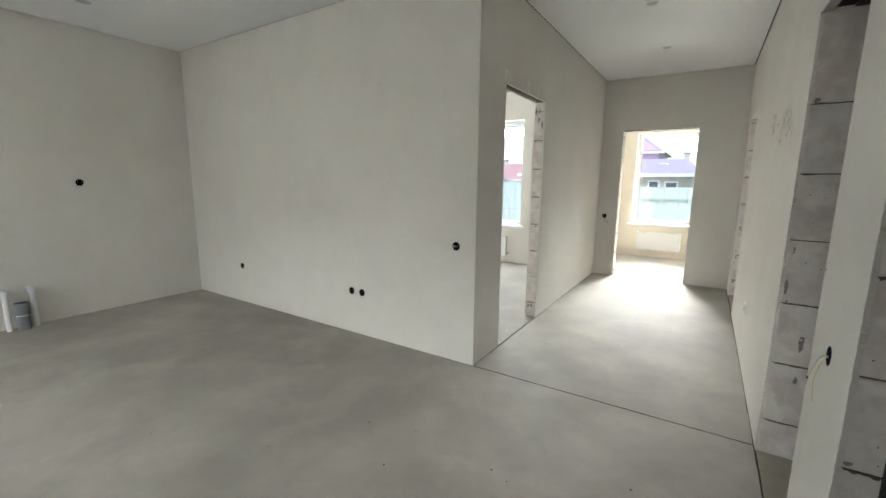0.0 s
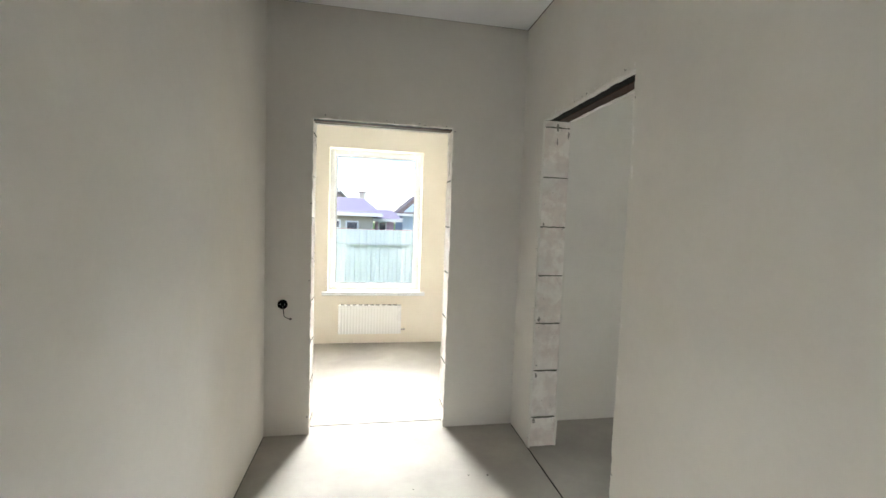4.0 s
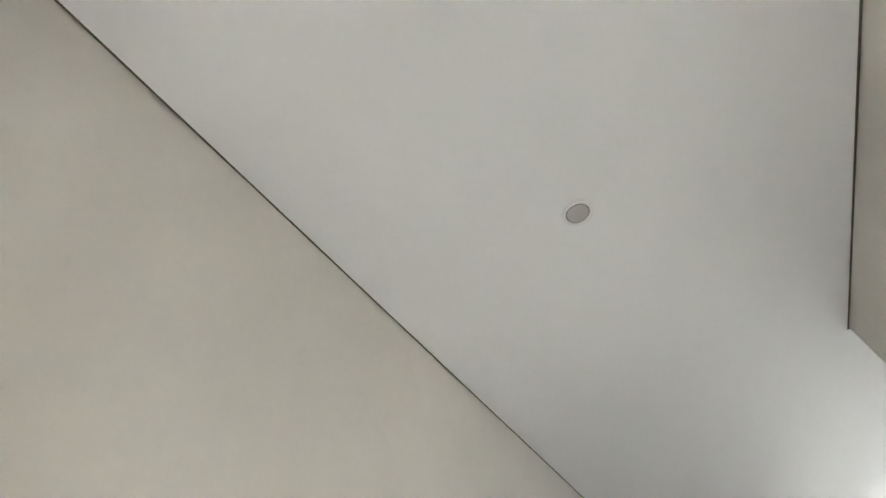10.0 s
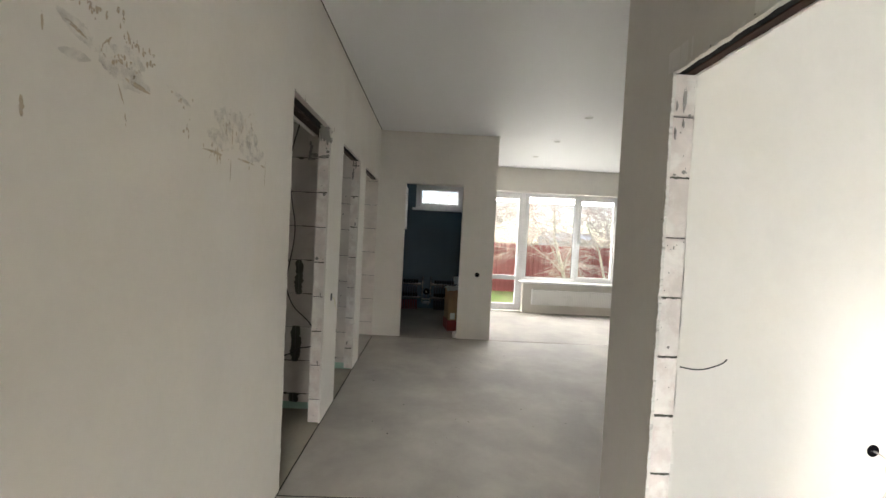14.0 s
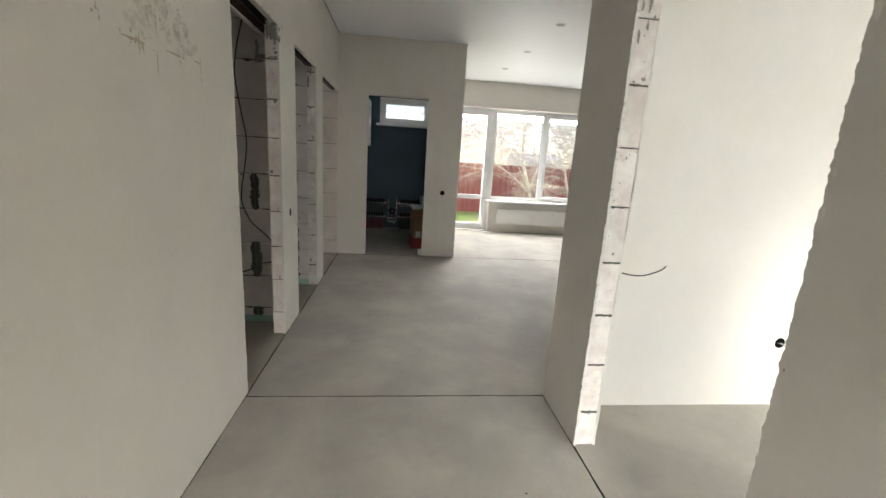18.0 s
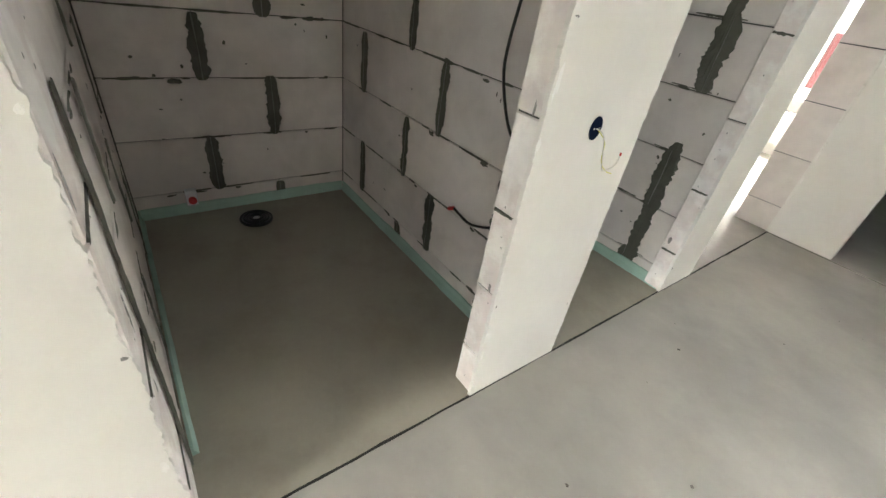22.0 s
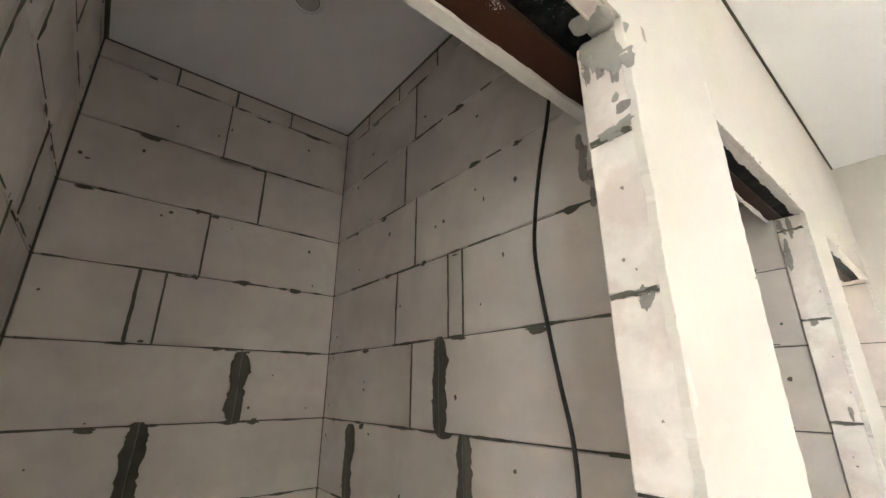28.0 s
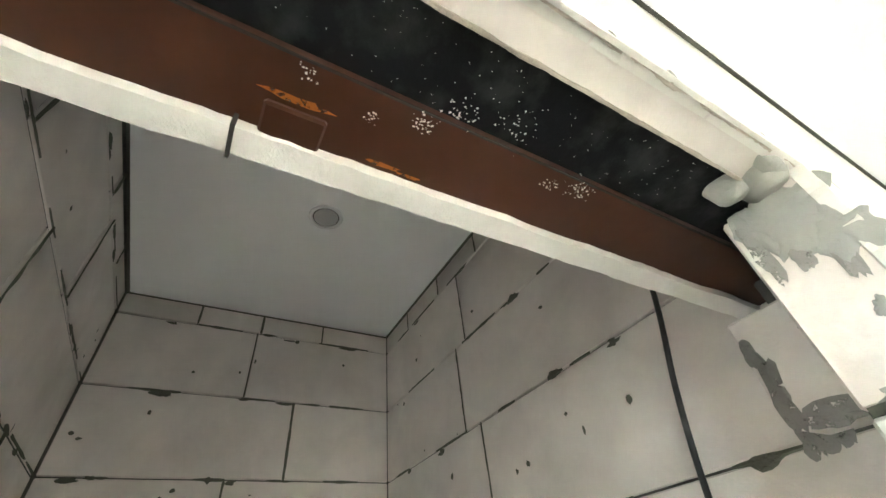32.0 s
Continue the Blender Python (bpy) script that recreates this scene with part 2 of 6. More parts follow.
STAIN = material("wall_stain", (0.5, 0.43, 0.33), 0.9, spread=0.25, scale=25, fine=120, bump=0.6, dist=0.003, broken=(60, 0.42, 0.45))
GRIT = material("floor_grit", (0.1, 0.09, 0.075), 0.95, spread=0.4, scale=20, bump=0.5)
# Near-black for narrow gaps and what lies in them; their shade is in the colour.
VOID = material("joint_shade", (0.035, 0.033, 0.03), 1.0, spread=0.3, scale=20, bump=0.3)
RENDER_COAT = material("facade_render", (0.62, 0.6, 0.55), 0.9, spread=0.06, scale=2, bump=0.3)
# Dark coat for unseen outer faces, added to cut lamp bounce onto the fences.
FACADE = material("dark_facade", (0.16, 0.12, 0.1), 0.9, spread=0.2, scale=5, fine=40, bump=0.4)
ROOF_PINK = material("faded_roof", (0.36, 0.24, 0.22), 0.7, spread=0.1, bump=0.1)
ROOF_MAUVE = material("mauve_roof", (0.3, 0.28, 0.28), 0.7, spread=0.1, bump=0.1)
PALE_ROOF = material("pale_roof", (0.55, 0.58, 0.62), 0.7, spread=0.06, bump=0.1)
GRASS = material("lawn", (0.13, 0.2, 0.04), 0.95, spread=0.35, scale=0.9, fine=25, bump=0.8, dist=0.03, second=(0.2, 0.17, 0.08), mix=0.8)
FENCE_RAIL = material("fence_rail_grey", (0.36, 0.41, 0.46), 0.5, spread=0.04, scale=1, bump=0.0)
FENCE_BLUE = material("fence_pale_blue", (0.44, 0.49, 0.54), 0.5, spread=0.04, scale=1, bump=0.0)
FENCE_RED = material("fence_red", (0.36, 0.1, 0.095), 0.45, spread=0.06, scale=1, bump=0.0)
BARK = material("birch_bark", (0.78, 0.72, 0.62), 0.9, spread=0.3, scale=6, fine=40, bump=0.5, second=(0.3, 0.24, 0.19), mix=0.5)
TWIG = material("twig", (0.56, 0.47, 0.41), 0.9, spread=0.2, scale=6, bump=0.0)
SHRUB = material("shrub_twigs", (0.55, 0.46, 0.4), 0.95, spread=0.3, scale=3, bump=0.0)
BRICK = material("yellow_brick", (0.5, 0.46, 0.38), 0.9, spread=0.25, scale=4, fine=30, bump=0.4)
ROOF_PURPLE = material("purple_roof", (0.46, 0.37, 0.43), 0.55, spread=0.1, scale=2, bump=0.1)
ROOF_BROWN = material("brown_roof", (0.17, 0.12, 0.11), 0.6, spread=0.1, scale=2, bump=0.1)
ROOF_RED = material("red_roof", (0.46, 0.25, 0.23), 0.6, spread=0.1, scale=2, bump=0.1)
TEAL = material("teal_roof", (0.2, 0.42, 0.42), 0.6, spread=0.06, scale=2, bump=0.1)
BUSH = material("bush_leaves", (0.34, 0.36, 0.1), 0.9, spread=0.3, scale=1.5, bump=0.0)
WALL_LILAC = material("lilac_wall", (0.62, 0.44, 0.57), 0.7, spread=0.06, scale=2, bump=0.1)
WALL_BLUE = material("blue_wall", (0.5, 0.6, 0.7), 0.7, spread=0.06, scale=2, bump=0.1)
WALL_BEIGE = material("beige_wall", (0.5, 0.44, 0.36), 0.8, spread=0.06, scale=2, bump=0.1)
ORANGE = material("orange_paint", (0.6, 0.11, 0.045), 0.5, spread=0.06, bump=0.0)
BLUE_POST = material("blue_paint", (0.2, 0.36, 0.5), 0.5, spread=0.06, bump=0.0)
CAR_WHITE = material("car_paint", (0.75, 0.75, 0.76), 0.2, spread=0.02, bump=0.0)
DARK_GLASS = material("dark_pane", (0.05, 0.06, 0.075), 0.1, spread=0.1, bump=0.0)
TYRE = material("tyre", (0.02, 0.02, 0.02), 0.8, bump=0.2)
SPOT = material("spot_diffuser", (0.5, 0.5, 0.5), 0.5, spread=0.02, bump=0.0)

GLASS = bpy.data.materials.new("glass")
GLASS.use_nodes = True
_b = GLASS.node_tree.nodes["Principled BSDF"]
_b.inputs["Transmission Weight"].default_value, _b.inputs["Roughness"].default_value, _b.inputs["IOR"].default_value = 1.0, 0.0, 1.45
_b.inputs["Base Color"].default_value = (0.98, 0.99, 0.99, 1)

# ---- mesh helpers ----
def mesh_of(name, bm, mat):
    me = bpy.data.meshes.new(name)
    bm.to_mesh(me)
    bm.free()
    me.materials.append(mat)
    return me


def part(name, bm, mat, parent=None, label="", smooth=False):
    ob = new(name, mesh_of(name, bm, mat))
    if smooth:
        for p in ob.data.polygons:
            p.use_smooth = True
    if parent:
        ob.parent = parent
    if label:
        ob["label"] = label
    return ob


def thing(name, at=(0, 0, 0), label="", category="", group="", kind="", turn=0):
    ob = new(name)
    ob.matrix_basis = pose(*at, 0, 0, turn)
    return tagged(ob, label, category, group, kind)


def box(bm, lo, hi):
    """An axis-aligned block between two corners."""
    vs = [bm.verts.new((x, y, z)) for x in (lo[0], hi[0]) for y in (lo[1], hi[1]) for z in (lo[2], hi[2])]
    for f in ((0, 1, 3, 2), (4, 6, 7, 5), (0, 4, 5, 1), (2, 3, 7, 6), (0, 2, 6, 4), (1, 5, 7, 3)):
        bm.faces.new([vs[i] for i in f])
    return vs


def boxed(lo, hi, bevel=0.0, segments=1):
    bm = bmesh.new()
    box(bm, lo, hi)
    if bevel:
        bmesh.ops.bevel(bm, geom=bm.edges[:], offset=bevel, segments=segments, affect="EDGES", profile=0.6)
    return bm


def rod(bm, a, b, r0, r1=None, sides=8, caps=True):
    """A tapered round bar from a to b."""
    a, b = Vector(a), Vector(b)
    r1 = r0 if r1 is None else r1
    q = (b - a).to_track_quat("Z", "Y")
    rings = []
    for p, r in ((a, r0), (b, r1)):
        rings.append([bm.verts.new(p + q @ Vector((r * math.cos(2 * math.pi * i / sides), r * math.sin(2 * math.pi * i / sides), 0))) for i in range(sides)])
    for i in range(sides):
        j = (i + 1) % sides
        bm.faces.new((rings[0][i], rings[0][j], rings[1][j], rings[1][i]))
    if caps:
        bm.faces.new(rings[0][::-1])
        bm.faces.new(rings[1])


def tube(points, r, sides=8):
    """A bent round cable through the points, smoothed."""
    pts = [Vector(p) for p in points]
    out = []
    for i in range(len(pts) - 1):
        p0, p1, p2, p3 = pts[max(i - 1, 0)], pts[i], pts[i + 1], pts[min(i + 2, len(pts) - 1)]
        for k in range(8):
            u = k / 8
            out.append(0.5 * ((2 * p1) + (p2 - p0) * u + (2 * p0 - 5 * p1 + 4 * p2 - p3) * u * u + (3 * p1 - p0 - 3 * p2 + p3) * u ** 3))
    out.append(pts[-1])
    bm = bmesh.new()
    rings = []
    q, last = None, None
    for i, p in enumerate(out):
        d = (out[min(i + 1, len(out) - 1)] - out[max(i - 1, 0)]).normalized()
        q = d.to_track_quat("Z", "Y") if q is None else last.rotation_difference(d) @ q
        last = d
        rings.append([bm.verts.new(p + q @ Vector((r * math.cos(2 * math.pi * k / sides), r * math.sin(2 * math.pi * k / sides), 0))) for k in range(sides)])
    for a, b in zip(rings, rings[1:]):
        for k in range(sides):
            j = (k + 1) % sides
            bm.faces.new((a[k], a[j], b[j], b[k]))
    bm.faces.new(rings[0][::-1])
    bm.faces.new(rings[-1])
    return bm


def lathe(profile, sides=24, axis="z"):
    """A turned shape from (radius, height) pairs."""
    bm = bmesh.new()
    rings = []
    for r, h in profile:
        ring = []
        for k in range(sides):
            a = 2 * math.pi * k / sides
            p = (r * math.cos(a), r * math.sin(a), h)
            if axis == "y":
                p = (p[0], p[2], p[1])
            if axis == "x":
                p = (p[2], p[0], p[1])
            ring.append(bm.verts.new(p))
        rings.append(ring)
    for a, b in zip(rings, rings[1:]):
        for k in range(sides):
            j = (k + 1) % sides
            bm.faces.new((a[k], a[j], b[j], b[k]))
    bm.faces.new(rings[0][::-1])
    bm.faces.new(rings[-1])
    bmesh.ops.recalc_face_normals(bm, faces=bm.faces[:])
    return bm


def place(axis, c, u, z):
    """A point of a wall: c across it, u along it, z up. axis: the one that the wall stands across."""
    return (c, u, z) if axis == "x" else (u, c, z)


def breaks(lo, hi, cuts, step=None):
    vals = sorted({round(v, 4) for v in (lo, hi, *cuts) if lo <= v <= hi})
    if not step:
        return vals
    out = []
    for a, b in zip(vals, vals[1:]):
        n = max(1, round((b - a) / step))
        out += [a + (b - a) * i / n for i in range(n)]
    return out + [vals[-1]]


def solid(axis, c0, c1, u0, u1, z0, z1, holes):
    """A wall's body with openings right through it."""
    bm = bmesh.new()
    us = breaks(u0, u1, [v for h in holes for v in h[:2]])
    zs = breaks(z0, z1, [v for h in holes for v in h[2:4]])
    open_at = lambda i, j: any(h[0] - 1e-4 < (us[i] + us[i + 1]) / 2 < h[1] + 1e-4 and h[2] - 1e-4 < (zs[j] + zs[j + 1]) / 2 < h[3] + 1e-4 for h in holes)
    full = lambda i, j: 0 <= i < len(us) - 1 and 0 <= j < len(zs) - 1 and not open_at(i, j)
    cache = {}

    def v(c, i, j):
        if (c, i, j) not in cache:
            cache[c, i, j] = bm.verts.new(place(axis, (c0, c1)[c], us[i], zs[j]))
        return cache[c, i, j]

    for i in range(len(us) - 1):
        for j in range(len(zs) - 1):
            if not full(i, j):
                continue
            bm.faces.new((v(0, i, j), v(0, i + 1, j), v(0, i + 1, j + 1), v(0, i, j + 1)))
            bm.faces.new((v(1, i, j), v(1, i, j + 1), v(1, i + 1, j + 1), v(1, i + 1, j)))
            for di, dj, e in ((-1, 0, ((i, j), (i, j + 1))), (1, 0, ((i + 1, j), (i + 1, j + 1))), (0, -1, ((i, j), (i + 1, j))), (0, 1, ((i, j + 1), (i + 1, j + 1)))):
                if not full(i + di, j + dj):
                    (a, b), (c, d) = e
                    bm.faces.new((v(0, a, b), v(0, c, d), v(1, c, d), v(1, a, b)))
    bmesh.ops.recalc_face_normals(bm, faces=bm.faces[:])
    return bm


def skin(axis, c, depth, u0, u1, z0, z1, holes, ragged=0.009, step=0.026, seed=0):
    """A coat of plaster of some depth on a wall, from c inwards, broken off unevenly round the openings. holes: u0, u1, z0, z1, which are raw edges."""
    bm = bmesh.new()
    us = breaks(u0, u1, [v for h in holes for v in h[:2]], step)
    zs = breaks(z0, z1, [v for h in holes for v in h[2:4]], step)
    edge = {}
    for h in holes:
        for i, u in enumerate(us):
            for j, z in enumerate(zs):
                if h[0] - 1e-3 <= u <= h[1] + 1e-3 and h[2] - 1e-3 <= z <= h[3] + 1e-3:
                    on_side = abs(u - h[0]) < 1e-3 or abs(u - h[1]) < 1e-3
                    on_top = abs(z - h[3]) < 1e-3 or (abs(z - h[2]) < 1e-3 and h[2] > 0.05)
                    if on_side or on_top:
                        edge[i, j] = (on_side, on_top)
    inside = lambda i, j: any(h[0] < (us[i] + us[i + 1]) / 2 < h[1] and h[2] < (zs[j] + zs[j + 1]) / 2 < h[3] for h in holes)
    cache = {}

    def v(k, i, j):
        if (k, i, j) not in cache:
            u, z, cc = us[i], zs[j], c + (depth if k else 0)
            if (i, j) in edge and ragged:
                n = noise.noise_vector(Vector((u * 9 + seed, z * 9, 3.1 * seed))) + 0.6 * noise.noise_vector(Vector((u * 37, z * 37, seed)))
                u += ragged * n.x * (1.0 if edge[i, j][0] else 0.2)
                z += ragged * (abs(n.y) if edge[i, j][1] else 0.2 * n.y)
            cache[k, i, j] = bm.verts.new(place(axis, cc, u, z))
        return cache[k, i, j]

    nu, nz = len(us) - 1, len(zs) - 1
    full = lambda i, j: 0 <= i < nu and 0 <= j < nz and not inside(i, j)
    for i in range(nu):
        for j in range(nz):
            if not full(i, j):
                continue
            bm.faces.new((v(0, i, j), v(0, i + 1, j), v(0, i + 1, j + 1), v(0, i, j + 1)))
            for di, dj, e in ((-1, 0, ((i, j), (i, j + 1))), (1, 0, ((i + 1, j), (i + 1, j + 1))), (0, -1, ((i, j), (i + 1, j))), (0, 1, ((i, j + 1), (i + 1, j + 1)))):
                if not full(i + di, j + dj):
                    (a, b), (cc, d) = e
                    bm.faces.new((v(0, a, b), v(0, cc, d), v(1, cc, d), v(1, a, b)))
    bmesh.ops.recalc_face_normals(bm, faces=bm.faces[:])
    return bm


COAT = 0.012


def wall(name, axis, c0, c1, u0, u1, openings=(), low=True, high=True, z1=2.86, label="", seed=1, grow=0.05, mat=None):
    """A partition of blocks between c0 and c1, plastered on its low and high side, with raw doorways (u0, u1, height)."""
    holes = [(a - grow, b + grow, 0, h + 0.09) for a, b, h in openings]
    k0, k1 = c0 + (COAT if low else 0), c1 - (COAT if high else 0)
    ob = part(name, solid(axis, k0, k1, u0, u1, 0, z1, holes), mat or MORTAR)
    tagged(ob, label or "partition wall of aerated blocks coated in warm off-white filler", "wall", kind="structure")
    raw = [(a, b, 0, h) for a, b, h in openings]
    if low:
        part("plaster", skin(axis, c0, COAT, u0, u1, 0, z1, raw, seed=seed), PLASTER, ob)
    if high:
        part("plaster", skin(axis, c1, -COAT, u0, u1, 0, z1, raw, seed=seed + 7), PLASTER, ob)
    return ob



def flake(bm, axis, c, sign, u, z, ru, rz, rnd, lift=0.0012, n=0, across=0):
    """A thin rounded irregular daub on a wall; with across set, on a doorway's side, where c runs along the depth."""
    n = n or (9 if max(ru, rz) < 0.012 else 22)
    ph = rnd.uniform(0, 99)

    def at(f, a, h):
        p, q = ru * f * math.cos(a), rz * f * math.sin(a)
        if across:
            return place(axis, c + p, u + across * h, z + q)
        return place(axis, c + sign * h, u + p, z + q)

    mid = bm.verts.new(at(0, 0, lift))
    rings = [[], []]
    for k in range(n):
        a = 2 * math.pi * k / n
        d = Vector((math.cos(a), math.sin(a), ph))
        f = 1 + 0.55 * noise.noise(d * 1.1) + 0.35 * noise.noise(d * 3.1)
        rings[0].append(bm.verts.new(at(0.6 * f, a, lift * (0.8 + 0.3 * noise.noise(d * 4)))))
        rings[1].append(bm.verts.new(at(f, a, 0.0003)))
    for k in range(n):
        j = (k + 1) % n
        bm.faces.new((mid, rings[0][k], rings[0][j]))
        bm.faces.new((rings[0][k], rings[1][k], rings[1][j], rings[0][j]))
# ---- the house: measures ----
H = 2.712          # stretch ceiling
W = 1.66           # corridor's east wall
END = 3.735        # corridor's end wall and the north rooms' outer wall
SOUTH = -5.6       # inner face of the garden wall
WEST = -3.75
GROUND = -0.45


def jamb(owner, axis, c0, c1, u, sign, joints, top, seed=0, uneven=0.003):
    """Raw block ends of a doorway: one block to a course, from the floor to the lintel. sign: the way into the wall."""
    rnd = random.Random(seed)
    a, b = sorted((u + sign * 0.008, u + sign * 0.049))
    bm = bmesh.new()
    box(bm, place(axis, c0, a, 0.0), place(axis, c1, b, top))
    part("mortar", bm, MORTAR, owner)
    zs = [0.0] + list(joints) + [top]
    for z0, z1 in zip(zs, zs[1:]):
        g = 0.0025
        off = rnd.uniform(0.0, uneven)
        a, b = sorted((u + sign * off, u + sign * 0.045))
        bm = boxed(place(axis, c0 - 0.0015, a, z0 + g), place(axis, c1 + 0.0015, b, z1 - g), 0.003)
        part("block", bm, BLOCK_END, owner)
    patch = bmesh.new()
    for z in joints:
        for k in range(rnd.choice((0, 0, 1, 1, 2))):
            near = rnd.choice((c0 + 0.02, c1 - 0.02, c0 + 0.01, rnd.uniform(c0 + 0.02, c1 - 0.02)))
            flake(patch, axis, near, 0, u - sign * 0.0012, z + rnd.uniform(-0.05, 0.05), rnd.uniform(0.003, 0.012), rnd.uniform(0.004, 0.018), rnd, across=-sign)
    for k in range(4):
        near = rnd.choice((c0 + 0.012, c1 - 0.012, (c0 + c1) / 2))
        flake(patch, axis, near, 0, u - sign * 0.0012, rnd.uniform(top - 0.25, top - 0.02) if top < 2.2 else rnd.uniform(0.1, 2.0), rnd.uniform(0.004, 0.01), rnd.uniform(0.015, 0.045), rnd, across=-sign)
    for k in range(16):
        flake(patch, axis, rnd.uniform(c0 + 0.005, c1 - 0.005), 0, u - sign * 0.0012, rnd.uniform(0.05, min(top, 2.1)), rnd.uniform(0.0012, 0.003), rnd.uniform(0.0015, 0.004), rnd, across=-sign)
    if patch.verts:
        part("mortar", patch, MORTAR_DAB, owner, "grey mortar dabs")
    else:
        patch.free()
    for z in joints:
        if rnd.random() < 0.75:
            bm = bmesh.new()
            n = 7
            pts = []
            for k in range(n + 1):
                c = c0 + (c1 - c0) * (0.05 + 0.9 * k / n)
                pts.append((c, z + rnd.uniform(-0.002, 0.002), rnd.uniform(0.002, 0.006)))
            for (ca, za, ra), (cb, zb, rb) in zip(pts, pts[1:]):
                quad = [place(axis, ca, u - sign * 0.001, za - ra), place(axis, cb, u - sign * 0.001, zb - rb), place(axis, cb, u - sign * 0.0035, zb + rb * 0.6), place(axis, ca, u - sign * 0.0035, za + ra * 0.6)]
                back = [place(axis, ca, u + sign * 0.01, za + ra), place(axis, cb, u + sign * 0.01, zb + rb)]
                v = [bm.verts.new(q) for q in quad + back]
                bm.faces.new((v[0], v[1], v[2], v[3]))
                bm.faces.new((v[3], v[2], v[5], v[4]))
            part("mortar", bm, MORTAR_WET, owner)


def lintel(owner, axis, c0, c1, u0, u1, h, flip=False, shares=(0.03, 0.28, 0.26, 0.6, 0.58, 0.92, 0.9, 0.99), sunk=0.004):
    """The underside over a doorway: a strip of block at the face, two steel angles, and a bead of filler."""
    t = c1 - c0
    f = (lambda s: c1 - s * t) if flip else (lambda s: c0 + s * t)

    def strip(name, s0, s1, z0, z1, mat, lab, rough=0.0, seed=3, pitch=1.0):
        bm = bmesh.new()
        n = max(8, int((u1 - u0) / 0.012 * pitch))
        rings = []
        for i in range(n + 1):
            u = u0 + (u1 - u0) * i / n
            j0 = rough * (noise.noise(Vector((u * 13 * pitch, seed, 0))) + 0.5 * noise.noise(Vector((u * 60 * pitch, seed, 4))))
            j1 = rough * (noise.noise(Vector((u * 12 * pitch, seed + 5, 1))) + 0.5 * noise.noise(Vector((u * 70 * pitch, seed + 5, 6))))
            zz = z0 + rough * 0.6 * noise.noise(Vector((u * 21 * pitch, seed + 9, 2)))
            rings.append([bm.verts.new(place(axis, c, u, z)) for c, z in ((f(s0) + j0, zz), (f(s1) + j1, zz), (f(s1) + j1, z1), (f(s0) + j0, z1))])
        for p, q in zip(rings, rings[1:]):
            for k in range(4):
                bm.faces.new((p[k], p[(k + 1) % 4], q[(k + 1) % 4], q[k]))
        bm.faces.new(rings[0])
        bm.faces.new(rings[-1])
        bmesh.ops.recalc_face_normals(bm, faces=bm.faces[:])
        return part(name, bm, mat, owner, lab)

    strip("block_soffit", shares[0], shares[1], h + 0.004, h + 0.09, BLOCK if sunk > 0.01 else RAW, "pale raw block soffit over the doorway", 0.0015 if sunk > 0.01 else 0.007, seed=u0)
    if sunk > 0.01:
        strip("crumb_edge", shares[0] - 0.004, shares[0] + 0.018, h + 0.0005, h + 0.03, CRUMB, "crumbly tan filler edge", 0.0028, seed=u0 + 3, pitch=3.0)
        strip("crumb_edge", shares[1] - 0.012, shares[1] + 0.004, h + 0.002, h + 0.03, CRUMB, "crumbly tan filler edge", 0.0012, seed=u1 + 5, pitch=3.0)
    strip("steel_angle", shares[2], shares[3], h + 0.003 + sunk, h + 0.09, STEEL_DARK, "black steel angle with plaster splashes")
    strip("steel_angle", shares[4], shares[5], h + 0.008 - (0.005 if sunk < 0.01 else 0), h + 0.088, STEEL_BROWN, "brown primed steel angle")
    strip("filler_bead", shares[6], shares[7], h - 0.002, h + 0.088, RAW, "uneven white filler bead", 0.003 if sunk > 0.01 else 0.006, seed=u1)


def chips(owner, axis, c, sign, u0, u1, h, seed):
    """Broken filler and grey mortar specks round a doorway, on the wall's face."""
    rnd = random.Random(seed)
    grey, white = bmesh.new(), bmesh.new()
    for k in range(34):
        side = rnd.random()
        if side < 0.6:
            u, z = rnd.uniform(u0, u1), h + abs(rnd.gauss(0.002, 0.006))
        else:
            u, z = (u0 - abs(rnd.gauss(0, 0.008)) if rnd.random() < 0.5 else u1 + abs(rnd.gauss(0, 0.008))), rnd.uniform(0.05, h)
        if k % 3:
            flake(white, axis, c, sign, u, z, rnd.uniform(0.004, 0.016) if side < 0.6 else rnd.uniform(0.003, 0.008), rnd.uniform(0.003, 0.009) if side < 0.6 else rnd.uniform(0.008, 0.035), rnd, lift=0.001)
        else:
            flake(grey, axis, c, sign, u, z, rnd.uniform(0.002, 0.008), rnd.uniform(0.002, 0.006), rnd, lift=0.0016)
    part("chip", white, RAW, owner, "white chipped filler edge")
    part("mortar", grey, MORTAR_DAB, owner, "grey mortar specks")


